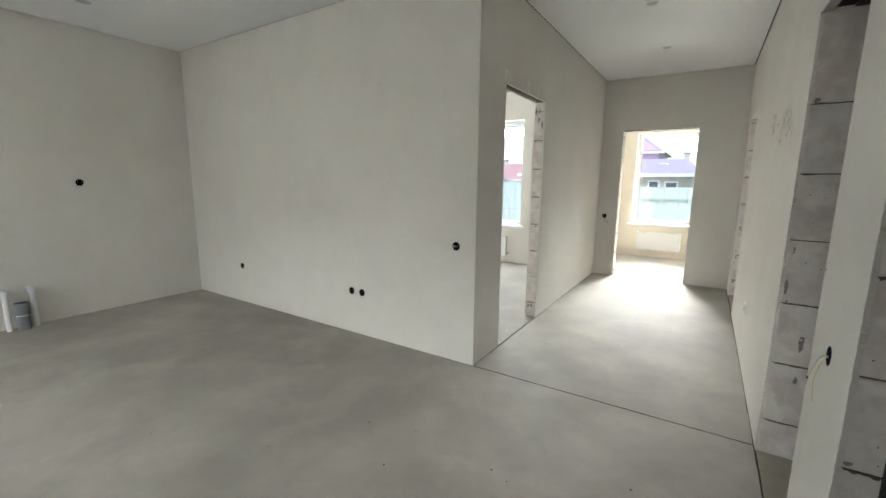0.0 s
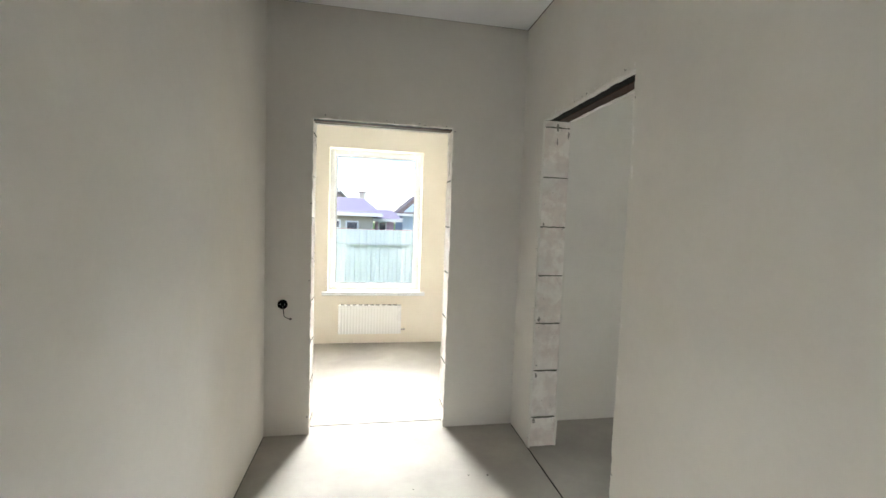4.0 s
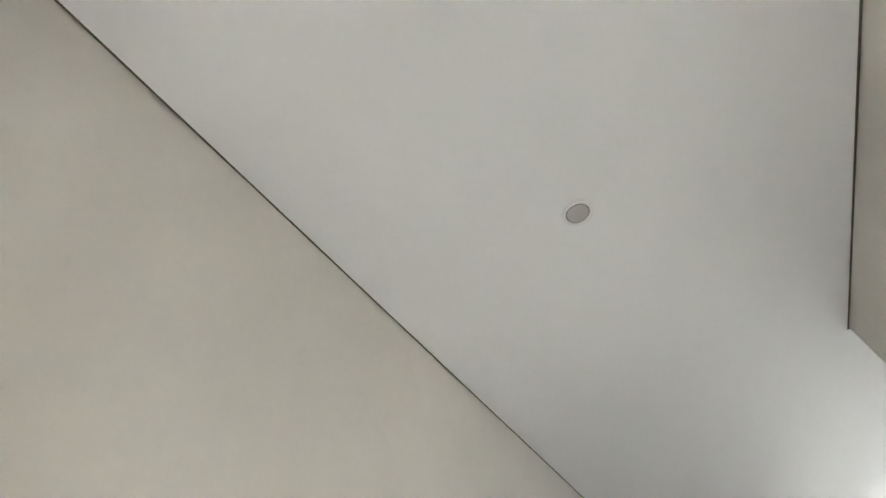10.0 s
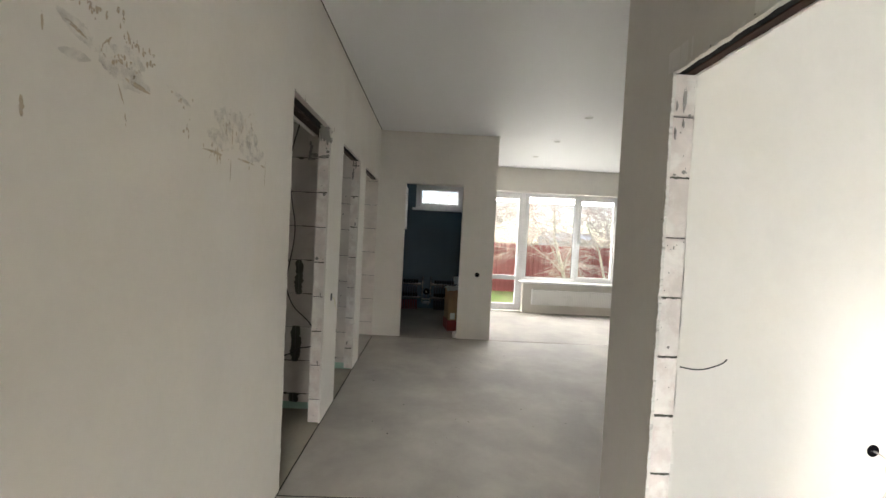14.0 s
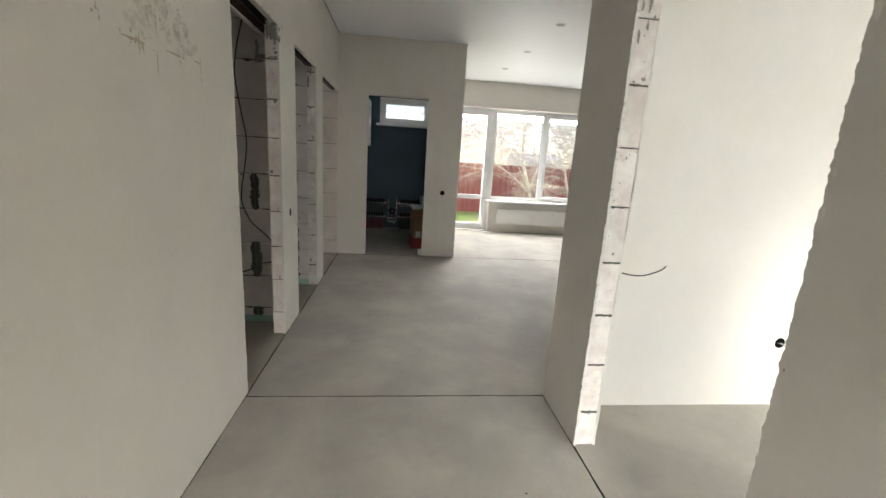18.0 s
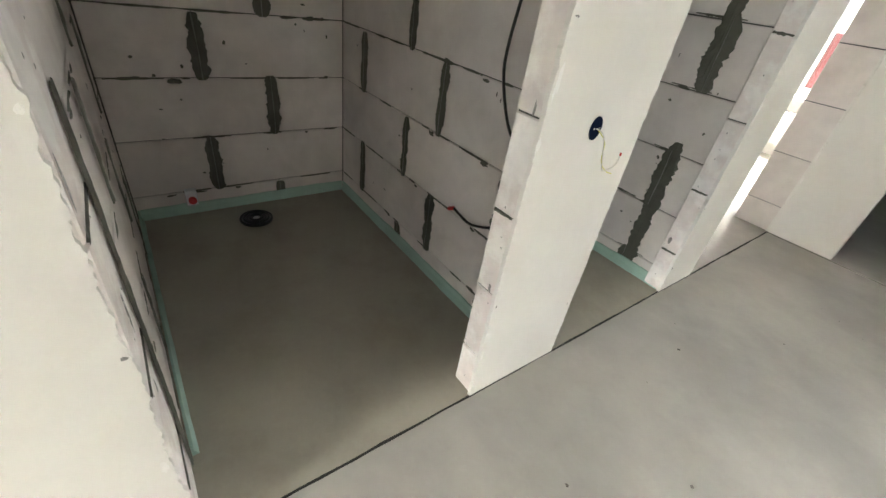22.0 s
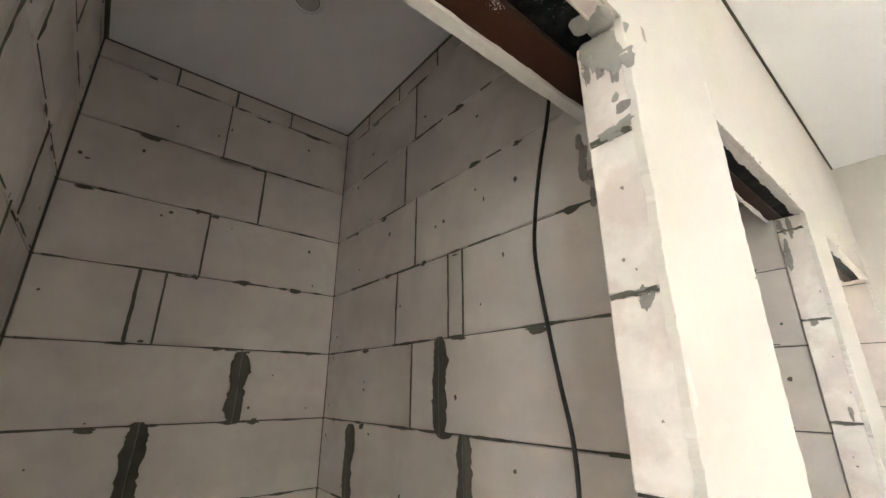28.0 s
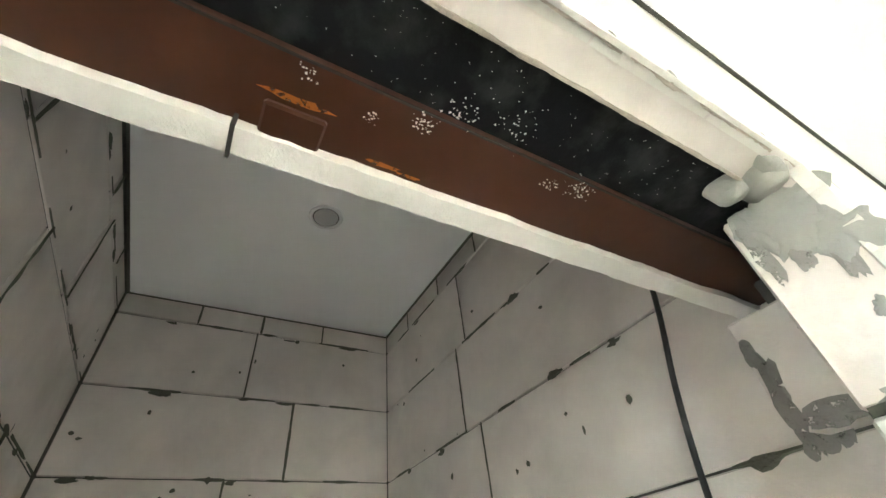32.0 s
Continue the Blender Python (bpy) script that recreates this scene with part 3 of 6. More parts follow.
def broken_edge(owner, axis, c, sign, o, seed, head=1.0):
    """Filler broken off jaggedly along both sides and the head of a doorway o, lapping a little over the opening. sign: the way out of the wall."""
    u0, u1, h = o
    bm = bmesh.new()
    for a, b, way, upright in ((0.0, h, (u0, 1), True), (0.0, h, (u1, -1), True), (u0, u1, (h, -1), False)):
        n = int((b - a) / 0.0065)
        rows = []
        for k in range(n + 1):
            t = a + (b - a) * k / n
            p = Vector((t * 17, seed + way[0] * 3, 0))
            jag = 0.0035 + 0.006 * noise.noise(p) + 0.005 * noise.noise(p * 4.1) + 0.003 * noise.noise(p * 13.0)
            jag *= 1.0 if upright else head
            lo, hi = way[0] - way[1] * 0.012, way[0] + way[1] * max(-0.002, jag)
            lift = 0.0006 + 0.0012 * max(0.0, noise.noise(p * 3.0))
            pts = ((lo, 0.0003), (way[0], lift), (hi, lift * 0.6), (hi, -COAT if upright else -COAT * head))
            rows.append([bm.verts.new(place(axis, c + sign * d, e if upright else t, t if upright else e)) for e, d in pts])
        for p, q in zip(rows, rows[1:]):
            for k in range(3):
                bm.faces.new((p[k], p[k + 1], q[k + 1], q[k]))
    bmesh.ops.recalc_face_normals(bm, faces=bm.faces[:])
    part("broken_edge", bm, PLASTER, owner, "jagged broken filler edge")


def facing(owner, axis, c, sign, z0, rows, u0, u1, ceiling, seed=0, course=0.255, deep=0.011, tight=99):
    """Courses of aerated blocks in front of a wall's mortar core. rows: for each course the places of its upright joints."""
    rnd = random.Random(seed)
    z = 0.0
    tops = [z0 + course * k for k in range(len(rows) - 1)] + [ceiling]
    for k, (top, joints) in enumerate(zip(tops, rows)):
        gap = 0.0006 if k >= tight else 0.0022
        us = [u0] + sorted(joints) + [u1]
        for a, b in zip(us, us[1:]):
            g = 0.0022
            d = rnd.uniform(0, 0.0015)
            lo = place(axis, min(c, c - sign * deep) + d, a + gap, z + g)
            hi = place(axis, max(c, c - sign * deep) + d, b - gap, top - g)
            part("block", boxed(lo, hi, 0.0025), BLOCK, owner)
        z = top


def smear(bm, axis, c, sign, u, z0, z1, w, rnd, ridge=None):
    """Squeezed-out mortar over an upright joint: a lumpy strip with ragged edges and blunt ends, and the dry bead left along its middle."""
    n = max(9, int((z1 - z0) / 0.008))
    ph = rnd.uniform(0, 50)
    rings, bead = [], []
    for k in range(n + 1):
        s = k / n
        z = z0 + (z1 - z0) * s
        near = min(s, 1 - s) * (z1 - z0)
        taper = min(1.0, 0.45 + 0.55 * math.sqrt(min(1.0, near / (w * 1.2 + 0.002))))

        def edge(p):
            return w * taper * (1 + 0.42 * noise.noise(Vector((p, z * 15, 0))) + 0.3 * noise.noise(Vector((p, z * 55, 4))) + 0.2 * noise.noise(Vector((p, z * 160, 9))))
        wl, wr = edge(ph), edge(ph + 9)
        hgt = 0.0032 + 0.002 * noise.noise(Vector((ph, z * 30, 8)))
        lean = w * 0.22 * noise.noise(Vector((ph, z * 5, 13)))
        prof = ((-wl, 0.0004), (-wl * 0.72, hgt), (lean - w * 0.14, hgt * 0.8), (lean, hgt * 1.3), (lean + w * 0.14, hgt * 0.8), (wr * 0.72, hgt), (wr, 0.0004))
        rings.append([bm.verts.new(place(axis, c + sign * (h + 0.0005), u + x, z)) for x, h in prof])
        if ridge is not None:
            b = max(0.0, 0.0026 + 0.0022 * noise.noise(Vector((ph, z * 12, 21))) + 0.0012 * noise.noise(Vector((ph, z * 90, 2))))
            bead.append([ridge.verts.new(place(axis, c + sign * (h + 0.0005), u + lean + x, z)) for x, h in ((-b, hgt * 0.8), (0, hgt * 1.3 + 0.0012), (b, hgt * 0.8))])
    for strip, to in ((rings, bm), (bead, ridge)):
        for a, b in zip(strip, strip[1:]):
            for k in range(len(a) - 1):
                to.faces.new((a[k], a[k + 1], b[k + 1], b[k]))


def ooze(bm, axis, c, sign, z, u0, u1, rnd):
    """Mortar pressed out of a bed joint here and there."""
    u = u0 + rnd.uniform(0, 0.1)
    while u < u1 - 0.05:
        ln = rnd.uniform(0.03, 0.22)
        n = max(3, int(ln / 0.012))
        rings = []
        ph = rnd.uniform(0, 90)
        for k in range(n + 1):
            uu = min(u + ln * k / n, u1)
            t = 0.0015 + 0.0035 * abs(noise.noise(Vector((uu * 25, ph, 0)))) + 0.0015 * math.sin(math.pi * k / n)
            d = 0.002 + 0.0015 * noise.noise(Vector((uu * 40, ph, 7)))
            rings.append([bm.verts.new(place(axis, c + sign * q, uu, z + p)) for p, q in ((-t * 1.4, 0.0003), (-t * 0.4, d), (t, 0.0003))])
        for a, b in zip(rings, rings[1:]):
            for k in range(2):
                bm.faces.new((a[k], a[k + 1], b[k + 1], b[k]))
        u += ln + rnd.uniform(0.02, 0.25)


def slab(name, x0, x1, y0, y1, z=0.0, ragged=0.0028, mat=None, seed=0):
    """One bay of the screed, with a slightly broken edge at its joints."""
    bm = bmesh.new()
    xs, ys = breaks(x0, x1, [], 0.05), breaks(y0, y1, [], 0.05)
    loop = [(x, y0) for x in xs[:-1]] + [(x1, y) for y in ys[:-1]] + [(x, y1) for x in xs[:0:-1]] + [(x0, y) for y in ys[:0:-1]]
    top, bot = [], []
    for x, y in loop:
        n = noise.noise_vector(Vector((x * 8 + seed, y * 8, 0))) + 0.6 * noise.noise_vector(Vector((x * 31, y * 31, seed)))
        px, py = x + ragged * n.x, y + ragged * n.y
        top.append(bm.verts.new((px, py, z)))
        bot.append(bm.verts.new((px, py, z - 0.03)))
    bm.faces.new(top)
    for i in range(len(top)):
        j = (i + 1) % len(top)
        # Bay sides are near-black, painting the shade inside the joints.
        bm.faces.new((top[i], bot[i], bot[j], top[j])).material_index = 1
    bmesh.ops.recalc_face_normals(bm, faces=bm.faces[:])
    ob = part(name, bm, mat or FLOOR)
    ob.data.materials.append(VOID)
    return ob


# ---- floor ----
floor = part("floor", boxed((WEST - 0.3, SOUTH - 0.3, -0.3), (5.7, 6.0, -0.028)), VOID)
tagged(floor, "bare grey cement screed floor with thin shrinkage joints", "floor", kind="structure")
g = 0.0042
for i, (x0, x1, y0, y1) in enumerate((
        (WEST - 0.02, W - g, -3.36 + g, -g), (WEST - 0.02, W - g, SOUTH - 0.3, -3.36 - g), (g, W - g, g, 3.84 - g), (WEST - 0.02, -2.0 - g, 0.02, 3.76), (-2.0 + g, -g, 0.02, 3.76),
        (W + g, 5.5, 0.03, 3.76), (W + g, 3.2, -1.1 + g, 0.03 - g), (W + g, 3.2, -2.06 + g, -1.1 - g), (W + g, 3.2, SOUTH - 0.3, -2.06 - g), (-0.2, 1.9, 3.84 + g, 5.8))):
    # Bays 6 and 7 take the screed copy with shade in its colour.
    s = slab("screed_bay", x0, x1, y0, y1, seed=i * 7.3, mat=FLOOR_SHADED if 6 <= i <= 7 else FLOOR)
    s.parent = floor

# ---- ceilings ----
def ceiling(name, pts, z, label):
    bm = bmesh.new()
    lo = [bm.verts.new((x, y, z)) for x, y in pts]
    hi = [bm.verts.new((x, y, z + 0.006)) for x, y in pts]
    bm.faces.new(lo[::-1])
    bm.faces.new(hi)
    for i in range(len(pts)):
        j = (i + 1) % len(pts)
        bm.faces.new((lo[i], lo[j], hi[j], hi[i]))
    bmesh.ops.triangulate(bm, faces=bm.faces[:])
    bmesh.ops.recalc_face_normals(bm, faces=bm.faces[:])
    ob = tagged(part(name, bm, CEIL), label, "ceiling", kind="structure")
    area = sum(pts[i][0] * pts[(i + 1) % len(pts)][1] - pts[(i + 1) % len(pts)][0] * pts[i][1] for i in range(len(pts)))
    turn = 1 if area > 0 else -1
    # A dark strip closes the gap, so its shade is painted.
    bm = bmesh.new()
    ring = []
    for i in range(len(pts)):
        p0, p1, p2 = Vector(pts[i - 1]), Vector(pts[i]), Vector(pts[(i + 1) % len(pts)])
        d0, d1 = (p1 - p0).normalized(), (p2 - p1).normalized()
        n0, n1 = Vector((d0.y, -d0.x)) * turn, Vector((d1.y, -d1.x)) * turn
        q = p1 + (n0 + n1) * 0.0094
        ring.append((bm.verts.new((p1.x, p1.y, z + 0.003)), bm.verts.new((q.x, q.y, z + 0.003)), bm.verts.new((q.x, q.y, z + 0.009)), bm.verts.new((p1.x, p1.y, z + 0.009))))
    for i in range(len(ring)):
        a, b = ring[i], ring[(i + 1) % len(ring)]
        for k in range(4):
            bm.faces.new((a[k], a[(k + 1) % 4], b[(k + 1) % 4], b[k]))
    bmesh.ops.recalc_face_normals(bm, faces=bm.faces[:])
    part("shadow_gap", bm, GAP, ob, "dark strip in the gap along the walls, its shade in the colour")
    return ob


e = 0.01
SATIN = "white satin stretch ceiling with a thin shadow gap"
ceiling("ceiling_1", [(e, END - e), (W - e, END - e), (W - e, -3.38 + e), (0.1 - e, -3.38 + e), (0.1 - e, SOUTH + e), (WEST + e, SOUTH + e), (WEST + e, -e), (e, -e)], H, SATIN)


def flat(name, x0, x1, y0, y1, z=H):
    return ceiling(name, [(x0 + e, y0 + e), (x1 - e, y0 + e), (x1 - e, y1 - e), (x0 + e, y1 - e)], z, SATIN)


flat("ceiling_2", WEST, -0.11, 0.1, END)
flat("ceiling_3", 1.85, 5.47, 0.06, END)
flat("ceiling_4", -0.1, 1.76, 3.935, 5.75)
flat("ceiling_5", 1.85, 3.18, -1.046, -0.05, 2.737)
flat("ceiling_6", 1.745, 3.18, -2.0, -1.15)
flat("ceiling_7", 1.88, 3.18, SOUTH, -2.11)
flat("ceiling_8", 0.2, 1.78, SOUTH, -3.5)
roof = part("roof_slab", boxed((-4.2, -6.05, 2.87), (5.9, 4.15, 3.0)), RENDER_COAT)
tagged(roof, "grey roof slab above the ceilings", "roof", kind="structure")
roof2 = part("porch_roof", boxed((-0.5, 4.1, 2.87), (2.15, 6.15, 3.0)), RENDER_COAT)
tagged(roof2, "grey roof slab above the porch", "roof", kind="structure")

# ---- partitions ----
D1, D2, D3 = (0.425, 1.305, 2.06), (0.276, 1.173, 2.036), (2.536, 3.414, 2.052)
CL, MID, BATH, UT = (-0.808, -0.038, 2.06), (-1.985, -1.2, 2.055), (-3.38, -2.29, 2.055), (0.541, 1.306, 2.045)

east = part("wall_corridor_east", solid("x", W + COAT, 1.744, -3.5, CL[1], 0, 2.86, [(CL[0] - 0.05, CL[1], 0, CL[2] + 0.09), (MID[0] - 0.05, MID[1] + 0.05, 0, MID[2] + 0.09), (BATH[0] - 0.05, BATH[1] + 0.05, 0, BATH[2] + 0.09)]), MORTAR)
tagged(east, "off-white filler-coated partition with three raw closet doorways", "wall", kind="structure")
part("plaster", skin("x", W, COAT, -3.38, END, 0, 2.86, [(o[0], o[1], 0, o[2]) for o in (CL, MID, BATH, D3)], seed=2.0), PLASTER, east)
bed = part("wall_bedroom_west", solid("x", W + COAT, 1.838, CL[1] + 0.05, END, 0, 2.86, [(D3[0] - 0.05, D3[1] + 0.05, 0, D3[2] + 0.09)]), MORTAR)
tagged(bed, "off-white filler-coated block wall with a raw bedroom doorway", "wall", kind="structure")
part("plaster", skin("x", 1.85, -COAT, 0.06, END, 0, 2.86, [(D3[0], D3[1], 0, D3[2])], seed=5.0), PLASTER, bed)

west = part("wall_corridor_west", solid("x", -0.098, -COAT, COAT, END, 0, 2.86, [(D1[0] - 0.05, D1[1] + 0.05, 0, D1[2] + 0.09)]), MORTAR)
tagged(west, "off-white filler-coated corridor wall with a raw doorway", "wall", kind="structure")
part("plaster", skin("x", 0, -COAT, 0, END, 0, 2.86, [(D1[0], D1[1], 0, D1[2])], seed=3.0), PLASTER, west)
part("plaster", skin("x", -0.11, COAT, 0.1, END, 0, 2.86, [(D1[0], D1[1], 0, D1[2])], seed=4.0), PLASTER, west)

north = part("wall_living_north", solid("y", COAT, 0.088, WEST - 0.1, -0.098, 0, 2.86, []), MORTAR)
tagged(north, "plain off-white filler-coated living room wall with socket holes", "wall", kind="structure")
part("plaster", skin("y", 0, COAT, WEST, -0.012, 0, 2.86, [], step=0.4), PLASTER, north)
part("plaster", skin("y", 0.1, -COAT, WEST, -0.1, 0, 2.86, [], step=0.4), PLASTER, north)

wall("wall_corridor_end", "y", END, END + 0.2, -0.11, 1.77, [D2], label="off-white filler-coated end wall with a raw doorway", seed=6)
end_wall = bpy.data.objects["wall_corridor_end"]

ut_n = part("wall_utility_north", solid("y", -3.488, -3.392, 0.112, 1.88, 0, 2.86, [(UT[0] - 0.01, UT[1] + 0.01, 0, UT[2] + 0.01)]), NAVY)
tagged(ut_n, "off-white filler-coated wall with a doorway to the utility room", "wall", kind="structure")
part("plaster", skin("y", -3.38, -COAT, 0.1, W, 0, 2.86, [(UT[0], UT[1], 0, UT[2])], ragged=0.003, seed=8.0), PLASTER, ut_n)
part("reveal", solid("y", -3.489, -3.391, UT[0] - 0.012, UT[1] + 0.012, 0, UT[2] + 0.012, [(UT[0] + 0.001, UT[1] - 0.001, 0, UT[2] - 0.001)]), PLASTER, ut_n)
part("paint", skin("y", -3.5, COAT, 0.2, 1.78, 0, 2.86, [(UT[0], UT[1], 0, UT[2])], ragged=0.003, seed=9.0), NAVY, ut_n)
ut_w = part("wall_utility_west", solid("x", 0.112, 0.2, SOUTH, -3.392, 0, 2.86, []), NAVY)
tagged(ut_w, "wall beside the utility room, off-white outside and dark blue inside", "wall", kind="structure")
part("plaster", skin("x", 0.1, COAT, SOUTH, -3.392, 0, 2.86, [], step=0.4), PLASTER, ut_w)
ut_e = part("wall_utility_east", solid("x", 1.78, 1.868, SOUTH, -3.5, 0, 2.86, []), NAVY)
tagged(ut_e, "dark blue painted utility wall with raw blocks on its far side", "wall", kind="structure")
part("plaster", skin("x", 1.88, -COAT, SOUTH, -3.4, 0, 2.86, [], step=0.4), BLOCK, ut_e)
bath_n = part("wall_bath_jamb", solid("y", -3.5, -3.392, W + COAT, 1.88, 0, 2.86, []), MORTAR)
tagged(bath_n, "raw aerated block end of the bathroom wall", "wall", kind="structure")
facing(bath_n, "y", -3.38, 1, 0.172, [[]] * 8, W + 0.004, 1.88, 2.45, seed=4, course=0.311)

# ---- closets ----
cl_n = part("wall_closet_north", solid("y", -0.041, 0.048, 1.875, 3.3, 0, 2.86, []), MORTAR)
tagged(cl_n, "raw aerated block closet wall with grey mortar joints", "wall", kind="structure")
part("plaster", skin("y", 0.06, -COAT, 1.85, 5.47, 0, 2.86, [], step=0.5), PLASTER, cl_n)
cl_e = part("wall_closet_east", solid("x", 3.19, 3.3, SOUTH, 0.06, 0, 2.86, []), MORTAR)
tagged(cl_e, "raw aerated block back wall with dark mortar smears", "wall", kind="structure")
cl_s = part("wall_closet_south", solid("y", -1.138, -1.056, 1.744, 3.2, 0, 2.86, []), MORTAR)
tagged(cl_s, "raw aerated block closet wall with dark mortar smears", "wall", kind="structure")
mid_s = part("wall_mid_south", solid("y", -2.098, -2.012, 1.744, 3.2, 0, 2.86, []), MORTAR)
tagged(mid_s, "raw aerated block wall with a tall mortar smear", "wall", kind="structure")
part("plaster", skin("y", -2.11, COAT, 1.77, 3.19, 0, 2.86, [], step=0.5), BLOCK, mid_s)
part("plaster", skin("x", 3.18, COAT, SOUTH, -2.11, 0, 2.86, [], step=0.5), BLOCK, cl_e)

Z0 = 0.109
BACK = [[-0.687], [-0.4], [-0.69], [-0.411], [-0.68], [-0.418], [-0.695], [-0.325, -0.403], [-0.502], [-0.677], [-0.505], [-0.295, -0.516, -0.754]]
facing(cl_e, "x", 3.18, -1, Z0, BACK, -1.046, -0.048, 2.74, seed=11)
SIDE = [[2.553, 1.93], [2.934, 2.316], [2.545, 1.925], [2.945, 2.325], [2.555, 1.918], [2.94, 2.315], [2.556, 2.415], [2.657, 2.375, 2.31], [2.55], [2.625], [2.565, 2.05], [2.956, 2.695, 2.434]]
facing(cl_s, "y", -1.046, 1, Z0, SIDE, 1.746, 3.18, 2.74, seed=12, tight=7)
LEFT = [[2.8], [2.2, 2.85], [2.52], [2.145, 2.78], [2.437], [2.043, 2.762], [2.354], [2.7, 1.995], [2.8, 2.3], [2.45, 2.0], [2.7, 2.2], [2.9, 2.6, 2.3]]
facing(cl_n, "y", -0.0452, -1, Z0, LEFT, 1.868, 3.179, 2.74, seed=13, deep=0.03)
MIDW = [[1.9], [2.3], [1.89], [2.3], [1.885], [2.3], [1.88], [2.3], [1.92], [2.3], [1.9], []]
facing(mid_s, "y", -2.0, 1, 0.10, MIDW, 1.746, 3.19, 2.7, seed=14)

rnd = random.Random(5)
for owner, axis, c, sign, rows, u0, u1, wide in ((cl_e, "x", 3.18, -1, BACK, -1.03, -0.07, 0.03), (cl_s, "y", -1.046, 1, SIDE, 1.8, 3.16, 0.028), (cl_n, "y", -0.05, -1, LEFT, 1.89, 3.16, 0.026), (mid_s, "y", -2.0, 1, MIDW, 1.8, 2.6, 0.03)):
    bm, beads = bmesh.new(), bmesh.new()
    for k, joints in enumerate(rows):
        lo = 0.0 if k == 0 else Z0 + 0.255 * (k - 1)
        hi = Z0 + 0.255 * k
        if k < len(rows) - 1:
            ooze(bm, axis, c, sign, hi, u0, u1, rnd)
            for _ in range(5 if k > 5 else 3):
                flake(bm, axis, c, sign, rnd.uniform(u0 + 0.04, u1 - 0.04), hi + rnd.uniform(-0.012, 0.002), rnd.uniform(0.008, 0.035), rnd.uniform(0.003, 0.011), rnd, lift=0.002, n=16)
        for u in joints:
            if k <= 6 and not (axis == "y" and k == 6 and abs(u - 2.556) < 0.02):
                smear(bm, axis, c, sign, u, lo - (0.008 if k else 0), hi + rnd.uniform(-0.01, 0.012), wide * rnd.uniform(0.85, 1.2) * (1.25 if abs(u - 1.92) < 0.03 and axis == "y" and owner is cl_s else 1), rnd, beads)
            else:
                smear(bm, axis, c, sign, u, lo, hi, (0.0012 if owner is cl_s else 0.0032) * rnd.uniform(0.6, 1.8), rnd)
    if owner is cl_n:
        smear(bm, axis, -0.047, sign, 1.868, 0.0, 0.3, 0.036, rnd)
        smear(bm, axis, -0.047, sign, 1.868, 0.27, 0.64, 0.03, rnd)
        smear(bm, axis, -0.047, sign, 1.87, 0.62, 0.93, 0.024, rnd)
    if owner is mid_s:
        smear(bm, axis, c, sign, 1.9, 0.9, 1.95, 0.032, rnd)
        smear(bm, axis, c, sign, 1.875, 0.0, 0.66, 0.034, rnd)
    tagged(part("mortar_smears", bm, MORTAR_WET, owner, "dark grey squeezed-out mortar"), kind="stuff")
    if beads.verts:
        tagged(part("mortar_beads", beads, MORTAR_DRY, owner, "paler dry mortar beads along the joints"), kind="stuff")
    else:
        beads.free()

# raw ends of the doorways
J30 = [0.18 + 0.302 * k for k in range(7)]
J25 = [0.165 + 0.2425 * k for k in range(8)]
jamb(east, "x", W + COAT, 1.744, CL[0], -1, J25, CL[2], 1)
jamb(bed, "x", W + COAT, 1.867, -0.045, 1, J30[:6], 2.74, 12, 0.0)
jamb(east, "x", W + COAT, 1.744, MID[0], -1, [0.206 + 0.3 * k for k in range(7)], MID[2], 3)
jamb(east, "x", W + COAT, 1.744, MID[1], 1, J25, MID[2], 4)
jamb(east, "x", W + COAT, 1.744, BATH[1], 1, J25, BATH[2], 5)
jamb(bed, "x", W + COAT, 1.838, D3[1], 1, [0.195 + 0.3025 * k for k in range(7)], D3[2], 6)
jamb(bed, "x", W + COAT, 1.838, D3[0], -1, [0.195 + 0.3025 * k for k in range(7)], D3[2], 7)
jamb(west, "x", -0.098, -COAT, D1[0], -1, [0.179 + 0.244 * k for k in range(8)], D1[2], 8)
jamb(west, "x", -0.098, -COAT, D1[1], 1, [0.146 + 0.2613 * k for k in range(8)], D1[2], 9)
jamb(end_wall, "y", END + COAT, END + 0.188, D2[0], -1, [0.06 + 0.27 * k for k in range(8)], D2[2], 10)
jamb(end_wall, "y", END + COAT, END + 0.188, D2[1], 1, [0.12 + 0.315 * k for k in range(6)], D2[2], 11)
lintel(east, "x", W, 1.845, -1.045, CL[1], CL[2], shares=(0.012, 0.21, 0.19, 0.58, 0.572, 0.93, 0.925, 1.06), sunk=0.014)
over = part("wall_over_closet", solid("x", 1.762, 1.85, -1.05, -0.03, CL[2] + 0.02, 2.86, []), BLOCK)
part("block", boxed((1.746, -1.044, 1.896), (1.853, -0.955, 2.028), 0.004), BLOCK, over)
bm = bmesh.new()
rnd = random.Random(9)
for x, z, rx, rz in ((1.84, 1.935, 0.012, 0.04), (1.8, 1.897, 0.04, 0.012), (1.77, 1.99, 0.012, 0.01), (1.765, 1.905, 0.02, 0.02), (1.845, 1.98, 0.01, 0.02)):
    flake(bm, "y", -0.9545, 1, x, z, rx, rz, rnd, lift=0.002, n=24)
for k in range(14):
    flake(bm, "y", -1.0445, 1, 1.86 + rnd.gauss(0, 0.012), rnd.uniform(1.88, 2.02), rnd.uniform(0.004, 0.014), rnd.uniform(0.004, 0.02), rnd)
part("mortar", bm, MORTAR_DAB, over, "grey mortar dabs")
part("block", boxed((1.749, -1.043, 2.03), (1.8, -0.97, 2.066), 0.003), MORTAR, over)
tagged(over, "raw block course above the closet doorway", "wall", kind="structure")
lintel(bed, "x", W, 1.85, D3[0] - 0.04, D3[1] + 0.04, D3[2])
